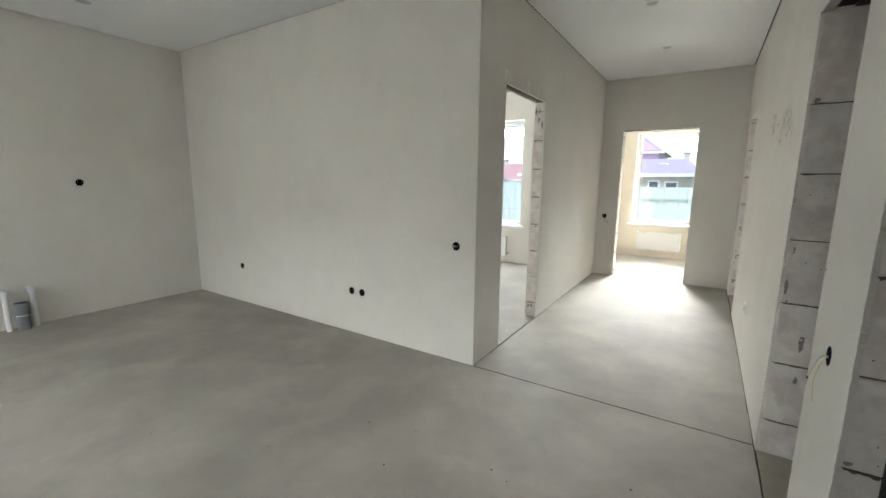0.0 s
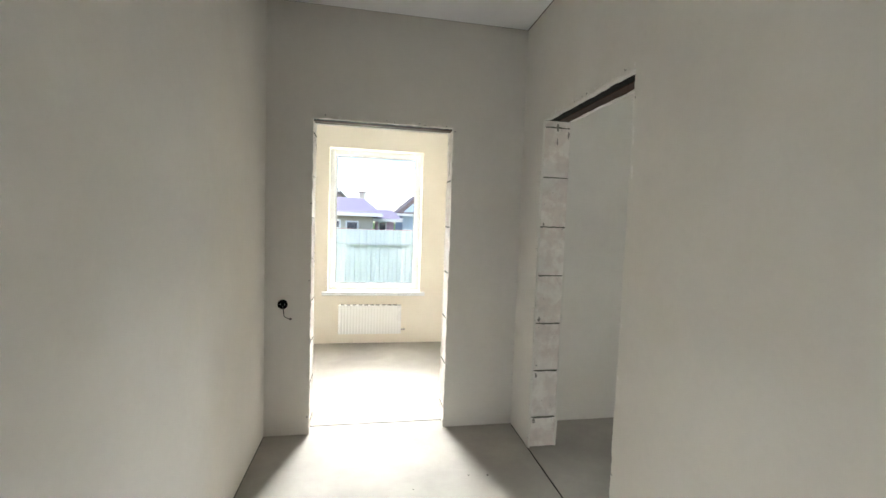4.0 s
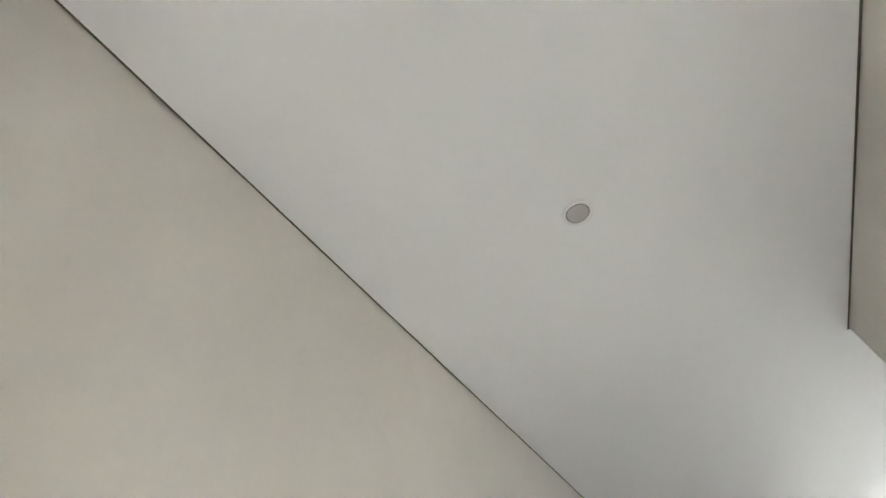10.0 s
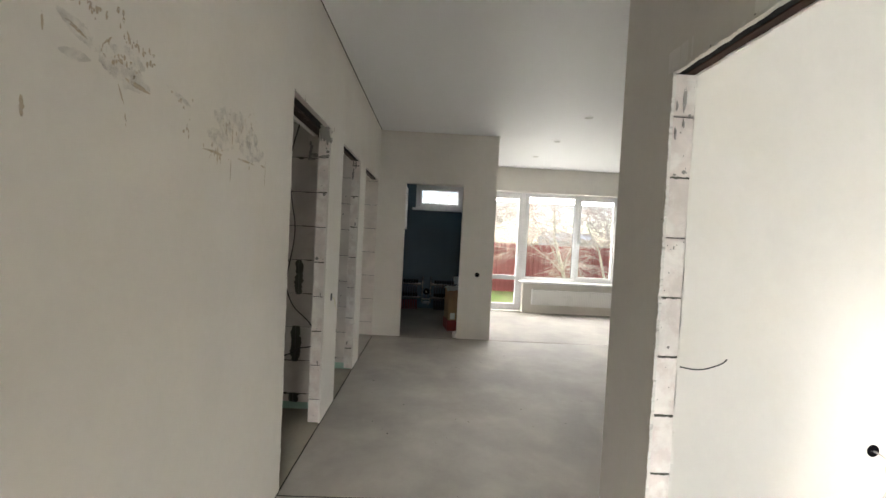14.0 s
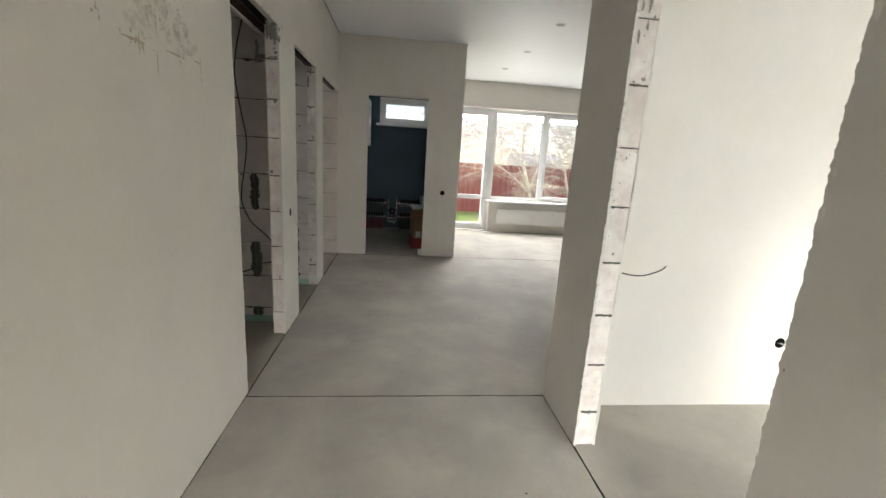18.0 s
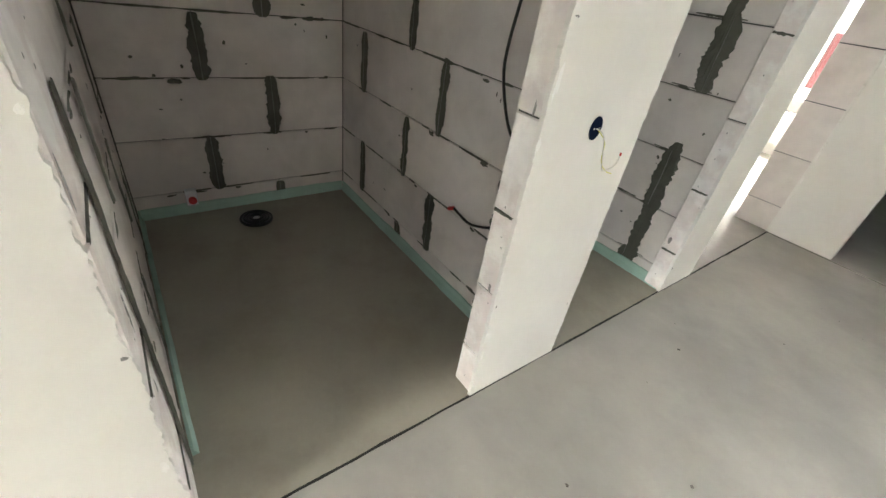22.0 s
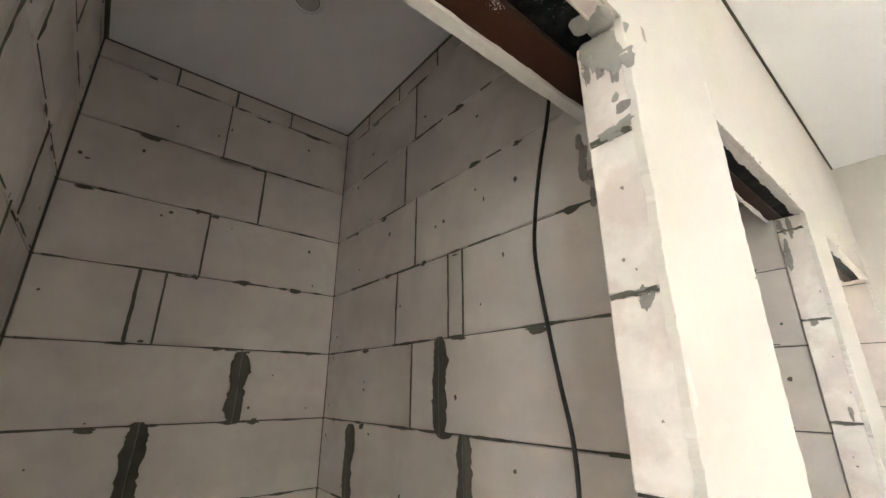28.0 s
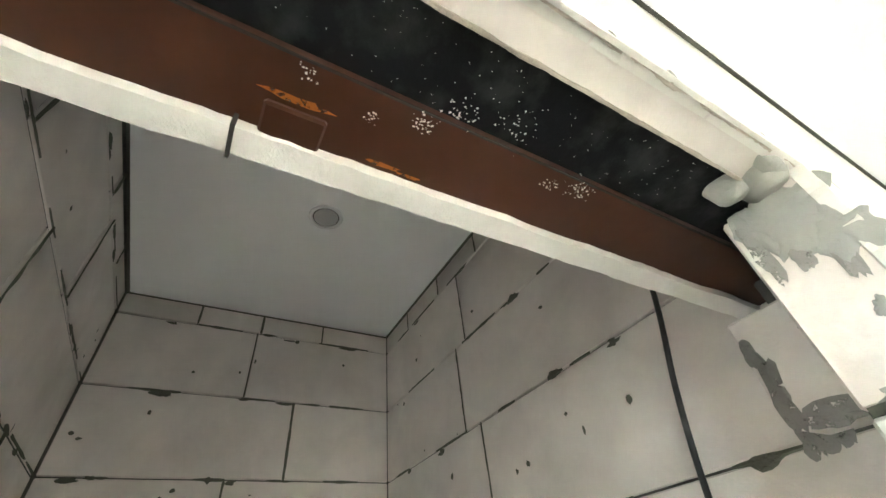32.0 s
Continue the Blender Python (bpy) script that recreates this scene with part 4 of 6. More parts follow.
for o in (MID, BATH):
    lintel(east, "x", W, 1.77, o[0] - 0.04, o[1] + 0.04, o[2])
lintel(west, "x", -0.11, 0.0, D1[0] - 0.04, D1[1] + 0.04, D1[2], flip=True)
lintel(end_wall, "y", END, END + 0.2, D2[0] - 0.04, D2[1] + 0.04, D2[2])

for owner, axis, c, sign, o in ((east, "x", W, -1, CL), (east, "x", W, -1, MID), (east, "x", W, -1, BATH), (bed, "x", W, -1, D3), (west, "x", 0.0, 1, D1), (end_wall, "y", END, -1, D2)):
    chips(owner, axis, c, sign, o[0], o[1], o[2], o[0] * 10)
    broken_edge(owner, axis, c, sign, o, o[1] * 7.0, 0.3 if o is CL else 1.0)

# ---- outer walls ----
def outer(name, axis, c0, c1, u0, u1, holes, label, mat=None):
    ob = part(name, solid(axis, c0, c1, u0, u1, -0.6, 2.87, holes), mat or PLASTER)
    # The outer face is never seen; kept dark so it throws little light back.
    ob.data.materials.append(FACADE)
    mid = (0.5, -0.9)[axis == "y"]
    out = c0 if abs(c0 - mid) > abs(c1 - mid) else c1
    for p in ob.data.polygons:
        if abs(p.center[axis == "y"] - out) < 1e-4:
            p.material_index = 1
    return tagged(ob, label, "wall", kind="structure")


LIV_DOOR, LIV_WIN = (-0.83, -0.03, 0.02, 2.27), (-2.635, -0.83, 0.6, 2.27)
UT_WIN, BA_WIN = (0.37, 1.26, 1.87, 2.31), (2.1, 3.0, 0.6, 2.27)
R1_WIN, R3_WIN, P_WIN = (-3.16, -1.17, 0.62, 2.28), (2.9, 4.58, 0.6, 2.27), (0.19, 1.23, 0.6, 2.2)
outer("wall_garden", "y", -6.0, SOUTH, -4.15, 3.6, [LIV_DOOR, LIV_WIN, UT_WIN, BA_WIN], "off-white plastered outer wall with garden windows")
outer("wall_west", "x", -4.15, WEST, SOUTH, END, [], "plain off-white plastered outer wall")
outer("wall_street_room", "y", END, 4.1, -4.15, -0.11, [R1_WIN], "off-white plastered outer wall with a wide window")
outer("wall_street_bedroom", "y", END, 4.1, 1.77, 5.85, [R3_WIN], "grey-white plastered outer wall with a wide window")
outer("wall_bedroom_east", "x", 5.47, 5.85, 0.05, END, [], "plain off-white plastered outer wall")
outer("wall_bedroom_south", "y", -0.3, 0.048, 3.3, 5.85, [], "plain off-white plastered wall")
outer("wall_service_east", "x", 3.3, 3.6, SOUTH, -0.3, [], "plain plastered outer wall")
outer("wall_porch_north", "y", 5.75, 6.1, -0.45, 2.1, [P_WIN], "cream plastered porch wall with a tall window", CREAM)
outer("wall_porch_west", "x", -0.45, -0.1, 3.935, 5.75, [], "cream plastered porch side wall", CREAM)
outer("wall_porch_east", "x", 1.76, 2.1, 3.935, 5.75, [], "cream plastered porch side wall", CREAM)
ut_paint = part("wall_utility_paint", solid("y", SOUTH - 0.0, SOUTH + 0.004, 0.2, 1.78, 0, 2.86, [(UT_WIN[0], UT_WIN[1], UT_WIN[2], UT_WIN[3])]), NAVY)
tagged(ut_paint, "dark blue painted utility room wall", "wall", kind="structure")

# ---- windows ----
def window(name, x0, x1, z0, z1, y, out, sashes, label, sill=True):
    """A white plastic window across y. out: which way is outside. sashes: widths as shares, with 1 where a sash opens."""
    ob = thing(name, ((x0 + x1) / 2, y, z0), label, "window", kind="structure")
    w, h = x1 - x0, z1 - z0
    F, D = 0.055, 0.065

    def bar(nm, a0, a1, b0, b1, d0, d1, owner, mat=PVC, bevel=0.006):
        lo = (a0 - w / 2, min(out * d0, out * d1), b0)
        hi = (a1 - w / 2, max(out * d0, out * d1), b1)
        return part(nm, boxed(lo, hi, bevel), mat, owner)

    bar("window_frame", 0, F, 0, h, 0, D, ob)
    bar("window_frame", w - F, w, 0, h, 0, D, ob)
    bar("window_frame", F, w - F, 0, F, 0.001, D, ob)
    bar("window_frame", F, w - F, h - F, h, 0.001, D, ob)
    total = sum(s[0] for s in sashes)
    at = F
    inner = w - 2 * F
    for i, (share, opens) in enumerate(sashes):
        b = at + inner * share / total
        a = at + (0.03 if i else 0)
        c = b - (0.03 if i < len(sashes) - 1 else 0)
        if i < len(sashes) - 1:
            bar("mullion", b - 0.03, b + 0.03, F, h - F, 0.002, D - 0.002, ob)
        s = 0.05 if opens else 0.018
        lift = -0.018 if opens else 0.012
        sash = bar("sash", a - (0.008 if opens else 0), a + s, F - (0.008 if opens else 0), h - F + (0.008 if opens else 0), lift, D - 0.02, ob)
        bar("rail", c - s, c + (0.008 if opens else 0), F - (0.008 if opens else 0), h - F + (0.008 if opens else 0), lift, D - 0.02, sash).matrix_parent_inverse = Matrix()
        bar("rail", a + s, c - s, F - (0.008 if opens else 0), F + s, lift + 0.001, D - 0.02, sash)
        bar("rail", a + s, c - s, h - F - s, h - F + (0.008 if opens else 0), lift + 0.001, D - 0.02, sash)
        for q0, q1, r0, r1 in ((a + s, a + s + 0.003, F + s, h - F - s), (c - s - 0.003, c - s, F + s, h - F - s), (a + s, c - s, F + s, F + s + 0.003), (a + s, c - s, h - F - s - 0.003, h - F - s)):
            bar("gasket", q0, q1, r0, r1, 0.016, 0.03, sash, RUBBER, 0)
        pane = bar("pane", a + s - 0.005, c - s + 0.005, F + s - 0.005, h - F - s + 0.005, 0.021, 0.025, ob, GLASS, 0)
        pane.visible_shadow = False
        if opens:
            hx = (a + s / 2 - 0.004) if opens == 1 else (c - s / 2 + 0.004)
            hd = bar("handle", hx - 0.013, hx + 0.013, h * 0.42, h * 0.42 + 0.06, lift - 0.012, lift, ob)
            bar("lever", hx - 0.009, hx + 0.009, h * 0.42 - 0.09, h * 0.42 + 0.035, lift - 0.045, lift - 0.028, hd)
            bar("pin", hx - 0.007, hx + 0.007, h * 0.42 + 0.018, h * 0.42 + 0.034, lift - 0.03, lift - 0.01, hd)
        at = b
    if sill:
        r = 0.15
        bar("window_sill", -0.06, w + 0.06, -0.028, -0.002, -r - 0.04, 0.0, ob, PVC, 0.008)
        bar("sill_nose", -0.06, w + 0.06, -0.045, -0.028, -r - 0.04, -r - 0.025, ob, PVC, 0.005)
    return ob


window("window_1", *LIV_WIN, SOUTH - 0.15, -1, [(1, 2), (1.25, 0)], "white plastic garden window with a fixed and an opening pane", True)
window("window_2", *R1_WIN, END + 0.15, 1, [(1, 0), (1, 2), (1.02, 0)], "white plastic three-part street window")
window("window_3", *R3_WIN, END + 0.15, 1, [(1, 0), (1, 1), (1, 0)], "white plastic three-part bedroom window")
window("window_4", *P_WIN, 5.9, 1, [(1, 0)], "white plastic single-pane porch window")
window("window_5", *UT_WIN, SOUTH - 0.13, -1, [(1, 1)], "small high white plastic utility window")
window("window_6", *BA_WIN, SOUTH - 0.15, -1, [(1, 0), (1, 1)], "white plastic bathroom window")

# balcony door beside the garden window
bd = thing("door_1", ((LIV_DOOR[0] + LIV_DOOR[1]) / 2, SOUTH - 0.15, 0.02), "closed white plastic glazed garden door", "door", kind="structure")
dw, dh = LIV_DOOR[1] - LIV_DOOR[0], LIV_DOOR[3] - LIV_DOOR[2]
for nm, a0, a1, b0, b1, d0, d1 in (("door_frame", 0, 0.055, 0, dh, -0.065, 0), ("door_frame", dw - 0.055, dw, 0, dh, -0.065, 0), ("door_frame", 0.055, dw - 0.055, dh - 0.055, dh, -0.065, -0.001), ("threshold", 0.055, dw - 0.055, 0, 0.04, -0.065, -0.001),
                                   ("stile", 0.047, 0.13, 0.035, dh - 0.047, -0.045, 0.018), ("stile", dw - 0.13, dw - 0.047, 0.035, dh - 0.047, -0.045, 0.018), ("rail", 0.13, dw - 0.13, 0.035, 0.12, -0.045, 0.017), ("rail", 0.13, dw - 0.13, dh - 0.13, dh - 0.047, -0.045, 0.017), ("rail", 0.13, dw - 0.13, 0.58, 0.66, -0.045, 0.017)):
    part(nm, boxed((a0 - dw / 2, d0, b0), (a1 - dw / 2, d1, b1), 0.006), PVC, bd)
for b0, b1 in ((0.12, 0.58), (0.66, dh - 0.13)):
    p = part("pane", boxed((0.125 - dw / 2, -0.025, b0 - 0.005), (dw - 0.125 - dw / 2, -0.021, b1 + 0.005)), GLASS, bd)
    p.visible_shadow = False
hd = part("handle", boxed((-dw / 2 + 0.075, 0.018, 1.0), (-dw / 2 + 0.101, 0.03, 1.06), 0.004), PVC, bd)
part("lever", boxed((-dw / 2 + 0.08, 0.045, 0.92), (-dw / 2 + 0.097, 0.06, 1.04), 0.005), PVC, hd)

# ---- outdoors ----
bm = bmesh.new()
bmesh.ops.create_grid(bm, x_segments=60, y_segments=60, size=400)
for v in bm.verts:
    v.co.z = GROUND + 0.05 * noise.noise(v.co * 0.3)
ground = tagged(part("ground", bm, GRASS), "patchy spring lawn with bare soil", "ground", kind="structure")


def profile_fence(name, x0, x1, y, z0, z1, mat, face, label, pitch=0.2, rail_mat=None, rails=None):
    """A fence of trapezoidal steel sheet with rails behind it."""
    ob = thing(name, ((x0 + x1) / 2, y, z0), label, "fence")
    cx, h = (x0 + x1) / 2, z1 - z0
    n = max(1, round((x1 - x0) / 1.15))
    wide = (x1 - x0) / n
    for i in range(n):
        bm = bmesh.new()
        a = x0 + i * wide - cx
        prof = []
        k = 0
        while k * pitch < wide - 1e-6:
            for s, d in ((0.0, 0), (0.42, 0), (0.5, 0.02), (0.92, 0.02)):
                if k * pitch + s * pitch < wide:
                    prof.append((a + k * pitch + s * pitch, d))
            k += 1
        prof.append((a + wide, 0))
        lo = [bm.verts.new((x, face * d, 0)) for x, d in prof]
        hi = [bm.verts.new((x, face * d, h + 0.008 * noise.noise(Vector((i * 3.7, 0, 0))))) for x, d in prof]
        for j in range(len(prof) - 1):
            bm.faces.new((lo[j], lo[j + 1], hi[j + 1], hi[j]))
        part("fence_sheet", bm, mat, ob)
    for z in rails or (0.35, h - 0.35):
        part("fence_rail", boxed((x0 - cx, face * 0.022 if face > 0 else face * 0.022 - 0.03, z), (x1 - cx, face * 0.022 + (0.03 if face > 0 else 0), z + 0.04)), rail_mat or mat, ob)
    for i in range(n // 2 + 1):
        x = x0 + 2.3 * i - cx
        if x < x1 - cx:
            part("fence_post", boxed((x, -0.03 + face * 0.06, -0.1), (x + 0.06, 0.03 + face * 0.06, h)), rail_mat or mat, ob)
    return ob


profile_fence("street_fence", -3.0, 4.0, 10.6, GROUND - 0.05, 1.2, FENCE_BLUE, -1, "pale blue corrugated steel street fence", rail_mat=FENCE_RAIL)
profile_fence("gate_leaf_fence", -7.2, -3.04, 10.6, GROUND - 0.05, 1.29, FENCE_BLUE, -1, "pale blue corrugated sliding gate with a middle rail", rail_mat=FENCE_RAIL, rails=(0.1, 0.88))
profile_fence("side_fence", 4.0, 16.0, 9.4, GROUND - 0.05, 0.95, FENCE_BLUE, -1, "pale blue corrugated steel side fence", rail_mat=FENCE_RAIL)
profile_fence("garden_fence", -14, 9, -12.2, GROUND - 0.05, 1.24, FENCE_RED, 1, "red-brown corrugated steel garden fence")


def house(name, x0, x1, y0, y1, eaves, ridge, wall_mat, roof_mat, label, along="x", windows=(), chimney=None, hip=0.0):
    """A neighbour's house: walls, an overhanging pitched roof, windows in its near wall."""
    ob = thing(name, ((x0 + x1) / 2, (y0 + y1) / 2, GROUND), label, "house")
    cx, cy = (x0 + x1) / 2, (y0 + y1) / 2
    L = lambda x, y, z: (x - cx, y - cy, z - GROUND)
    part("wall", boxed(L(x0, y0, GROUND - 0.1), L(x1, y1, eaves)), wall_mat, ob)
    bm = bmesh.new()
    o = 0.4
    if along == "x":
        base = [L(x0 - o, y0 - o, eaves - 0.1), L(x1 + o, y0 - o, eaves - 0.1), L(x1 + o, y1 + o, eaves - 0.1), L(x0 - o, y1 + o, eaves - 0.1)]
        top = [L(x0 - o + hip, cy, ridge), L(x1 + o - hip, cy, ridge)]
        faces = ((0, 1, 5, 4), (2, 3, 4, 5), (1, 2, 5), (3, 0, 4))
    else:
        base = [L(x0 - o, y0 - o, eaves - 0.1), L(x1 + o, y0 - o, eaves - 0.1), L(x1 + o, y1 + o, eaves - 0.1), L(x0 - o, y1 + o, eaves - 0.1)]
        top = [L(cx, y0 - o + hip, ridge), L(cx, y1 + o - hip, ridge)]
        faces = ((1, 2, 5, 4), (3, 0, 4, 5), (0, 1, 4), (2, 3, 5))
    vs = [bm.verts.new(p) for p in base + top]
    for f in faces:
        bm.faces.new([vs[k] for k in f])
    bm.faces.new([vs[k] for k in (3, 2, 1, 0)])
    part("roof", bm, roof_mat, ob)
    part("eaves_board", boxed(L(x0 - o, y0 - o - 0.02, eaves - 0.22), L(x1 + o, y0 - o + 0.02, eaves - 0.08)), PAPER, ob)
    if along == "y" and not hip:
        bm = bmesh.new()
        tri = [bm.verts.new(L(*p)) for p in ((x0, y0 - 0.42, eaves), (x1, y0 - 0.42, eaves), (cx, y0 - 0.42, ridge - 0.25))]
        bm.faces.new(tri)
        ext = bmesh.ops.extrude_face_region(bm, geom=bm.faces[:])
        bmesh.ops.translate(bm, verts=[g_ for g_ in ext["geom"] if isinstance(g_, bmesh.types.BMVert)], vec=(0, -0.03, 0))
        part("gable", bm, wall_mat, ob)
    for wx, wz, ww, wh in windows:
        wn = part("window", boxed(L(wx, y0 - 0.04, wz), L(wx + ww, y0 + 0.02, wz + wh)), PVC, ob)
        part("pane", boxed(L(wx + 0.07, y0 - 0.05, wz + 0.07), L(wx + ww - 0.07, y0 - 0.035, wz + wh - 0.07)), DARK_GLASS, wn)
    if chimney:
        ch = part("chimney", boxed(L(chimney[0], chimney[1], ridge - 0.8), L(chimney[0] + 0.28, chimney[1] + 0.28, ridge + 0.25)), BRICK, ob)
        part("chimney_cap", boxed(L(chimney[0] - 0.05, chimney[1] - 0.05, ridge + 0.25), L(chimney[0] + 0.33, chimney[1] + 0.33, ridge + 0.31)), ROOF_BROWN, ch)
    return ob


house("brick_house", -7.0, 0.8, 19.0, 28.0, 1.8, 2.6, BRICK, ROOF_PURPLE, "yellow brick house with a purple hipped roof", windows=((-1.05, 1.02, 0.5, 0.4), (-0.36, 0.6, 0.56, 0.78)), chimney=(0.1, 23.3), hip=0.9)
house("lilac_annex", 0.95, 1.8, 21.0, 25.0, 1.6, 2.0, WALL_LILAC, ROOF_PURPLE, "narrow lilac annex beside the brick house", windows=((1.05, 0.8, 0.42, 0.58),), hip=0.4)
house("lilac_house", -8.5, -1.75, 30.0, 38.0, 3.5, 6.3, WALL_LILAC, ROOF_PURPLE, "lilac two-storey house behind the brick house", along="y", windows=((-4.5, 2.3, 1.0, 1.2),))
house("blue_house", 2.5, 4.6, 24.4, 31.0, 1.95, 3.15, WALL_BLUE, ROOF_BROWN, "small pale blue gabled house", along="y", windows=((3.1, 0.8, 0.8, 0.9),))
house("brown_roof_house", -22.0, -11.3, 19.4, 25.0, 1.6, 3.25, WALL_BEIGE, ROOF_MAUVE, "beige house with a large grey-mauve hipped roof", windows=((-17.5, 0.3, 1.0, 0.9), (-14.4, 0.3, 1.0, 0.9), (-12.9, 0.3, 0.8, 0.9)), hip=2.8)
house("purple_roof_house", -27.0, -17.8, 26.5, 28.0, 3.4, 6.4, WALL_BEIGE, ROOF_PURPLE, "tall house with a purple gabled roof", along="y", windows=((-20.5, 2.0, 1.0, 1.2),))
house("long_red_house", -17.0, -5.5, 25.6, 31.0, 1.5, 2.65, WALL_BEIGE, ROOF_RED, "low house with a rusty red roof", windows=((-9.0, 0.2, 1.0, 0.8), (-11.6, 0.2, 1.0, 0.8)), chimney=(-12.5, 28.1))
house("far_green_house", 34.0, 46.0, 27.0, 33.0, 0.3, 0.75, WALL_BEIGE, TEAL, "low shed with a blue-green roof beyond the fence")
house("tiled_shed", 13.0, 22.0, 11.6, 14.0, 0.62, 0.92, BRICK, ROOF_BROWN, "long low brick shed with a brown tiled roof")
house("faded_roof_house", 25.0, 41.0, 22.0, 30.0, 1.6, 3.3, WALL_BEIGE, ROOF_PINK, "long house with a faded brown roof beyond the side fence")
house("garden_house", -28.0, -20.0, -78.0, -70.0, 1.7, 3.2, PALE_ROOF, PALE_ROOF, "pale house with a grey-blue roof beyond the garden fence")


def tree(name, at, height, spread, seed, label, bark=None, droop=0.0, levels=5, lean=(0, 0), thin=0.008, forks=3, trunk_r=None):
    """A bare tree: a tapering trunk, limbs and ever finer twigs."""
    r = random.Random(seed)
    ob = thing(name, at, label, "tree")
    trunk, crown = bmesh.new(), bmesh.new()

    def grow(p, d, length, rad, level):
        n = 3 if level < 3 else 2
        pts = [p]
        for k in range(n):
            d = (d + Vector((r.uniform(-1, 1), r.uniform(-1, 1), r.uniform(-0.5, 0.7) - droop * level * 0.35)) * 0.22).normalized()
            q = pts[-1] + d * (length / n)
            if -12 < at[1] < 0 and q.y + at[1] > -6.9:
                return
            rod(trunk if level == 0 else crown, pts[-1], q, rad * (1 - 0.4 * k / n), rad * (1 - 0.4 * (k + 1) / n), 7 if level == 0 else (5 if level < 3 else 3), False)
            pts.append(q)
        if level >= levels:
            return
        for k in range(forks + (1 if level < 3 else 0)):
            i = r.randint(1, n)
            ang = r.uniform(0, 2 * math.pi)
            side = Vector((math.cos(ang), math.sin(ang), 0))
            nd = (d * r.uniform(0.5, 1.0) + side * spread * r.uniform(0.6, 1.3)).normalized()
            grow(pts[i], nd, length * r.uniform(0.5, 0.8), max(thin, rad * (0.36 if level == 0 else 0.45)), level + 1)

    d0 = Vector((lean[0], lean[1], 1)).normalized()
    grow(Vector((0, 0, -0.1)), d0, height * 0.42, trunk_r or height * 0.016, 0)
    part("trunk", trunk, bark or BARK, ob, smooth=True)
    part("crown", crown, TWIG, ob, "bare twigs without leaves")
    return ob


tree("birch_tree", (-3.15, -9.6, GROUND), 7.6, 0.75, 3, "slender bare birch with a white trunk and drooping twigs", droop=0.4, levels=5, forks=5, lean=(0.38, 0.0), trunk_r=0.06, thin=0.0042)
tree("birch_tree", (-4.5, -10.4, GROUND), 6.4, 0.9, 8, "leaning bare birch with pale tangled twigs", droop=0.45, levels=5, forks=4, lean=(0.3, 0.05), trunk_r=0.045, thin=0.0042)
tree("birch_sapling", (-3.5, -9.9, GROUND), 2.6, 1.2, 14, "low pale tangled sapling beside the birch", droop=0.6, levels=4, forks=5, trunk_r=0.016, thin=0.004)
tree("bare_tree", (-0.6, -13.5, GROUND), 6.5, 0.8, 12, "bare garden tree beyond the fence", levels=5, forks=4, trunk_r=0.055, thin=0.006)
tree("bare_tree", (-6.8, -15.0, GROUND), 7.0, 0.8, 15, "bare garden tree beyond the fence", levels=5, forks=4, trunk_r=0.06, thin=0.006)
tree("bare_tree", (2.1, 33.0, GROUND), 5.2, 0.55, 21, "bare tree between the houses", levels=4, trunk_r=0.07, thin=0.012)
tree("bare_tree", (24.0, 34.0, GROUND), 8.0, 0.6, 22, "bare tree beyond the side fence", levels=4, trunk_r=0.09, thin=0.014)

rnd = random.Random(77)
bm = bmesh.new()
for k in range(8000):
    x, y = rnd.uniform(-24, 8), rnd.uniform(-34, -14)
    z = GROUND + (0.2 + 4.6 * rnd.random() ** 1.5) * (0.9 + 0.5 * noise.noise(Vector((x * 0.4, y * 0.3, 0))))
    d = Vector((rnd.gauss(0, 0.5), rnd.gauss(0, 0.5), rnd.uniform(0.3, 1))).normalized() * rnd.uniform(0.6, 1.7)
    rod(bm, (x, y, z), (x + d.x, y + d.y, z + d.z), 0.009, 0.004, 3, False)
tagged(part("far_thicket", bm, SHRUB), "yellowish bare thicket beyond the garden fence", "bushes", kind="stuff")

bush = thing("hedge_bush", (56.5, 41.0, GROUND), "tall yellow-green bush beyond the sheds", "bush")
wood, leaf = bmesh.new(), bmesh.new()
rnd = random.Random(5)
for k in range(46):
    a, rr = rnd.uniform(0, 6.283), rnd.uniform(0, 1) ** 0.5
    tip = Vector((5.5 * rr * math.cos(a), 2.2 * rr * math.sin(a), 3.9 * (1 - 0.6 * rr * rr) * rnd.uniform(0.7, 1.05)))
    foot = Vector((tip.x * 0.55, tip.y * 0.4, 0))
    rod(wood, foot, tip, 0.05, 0.012, 4, False)
    for j in range(44):
        p = foot.lerp(tip, rnd.uniform(0.3, 1.05)) + Vector([rnd.gauss(0, 0.32) for _ in range(3)])
        q = Vector([rnd.gauss(0, 1) for _ in range(3)]).normalized() * 0.17
        r_ = Vector([rnd.gauss(0, 1) for _ in range(3)]).normalized() * 0.1
        leaf.faces.new([leaf.verts.new(p + v) for v in (-q, r_, q, -r_)])
part("stem", wood, TWIG, bush)
tagged(part("leaves", leaf, BUSH, bush, "small yellow-green spring leaves"), kind="stuff")

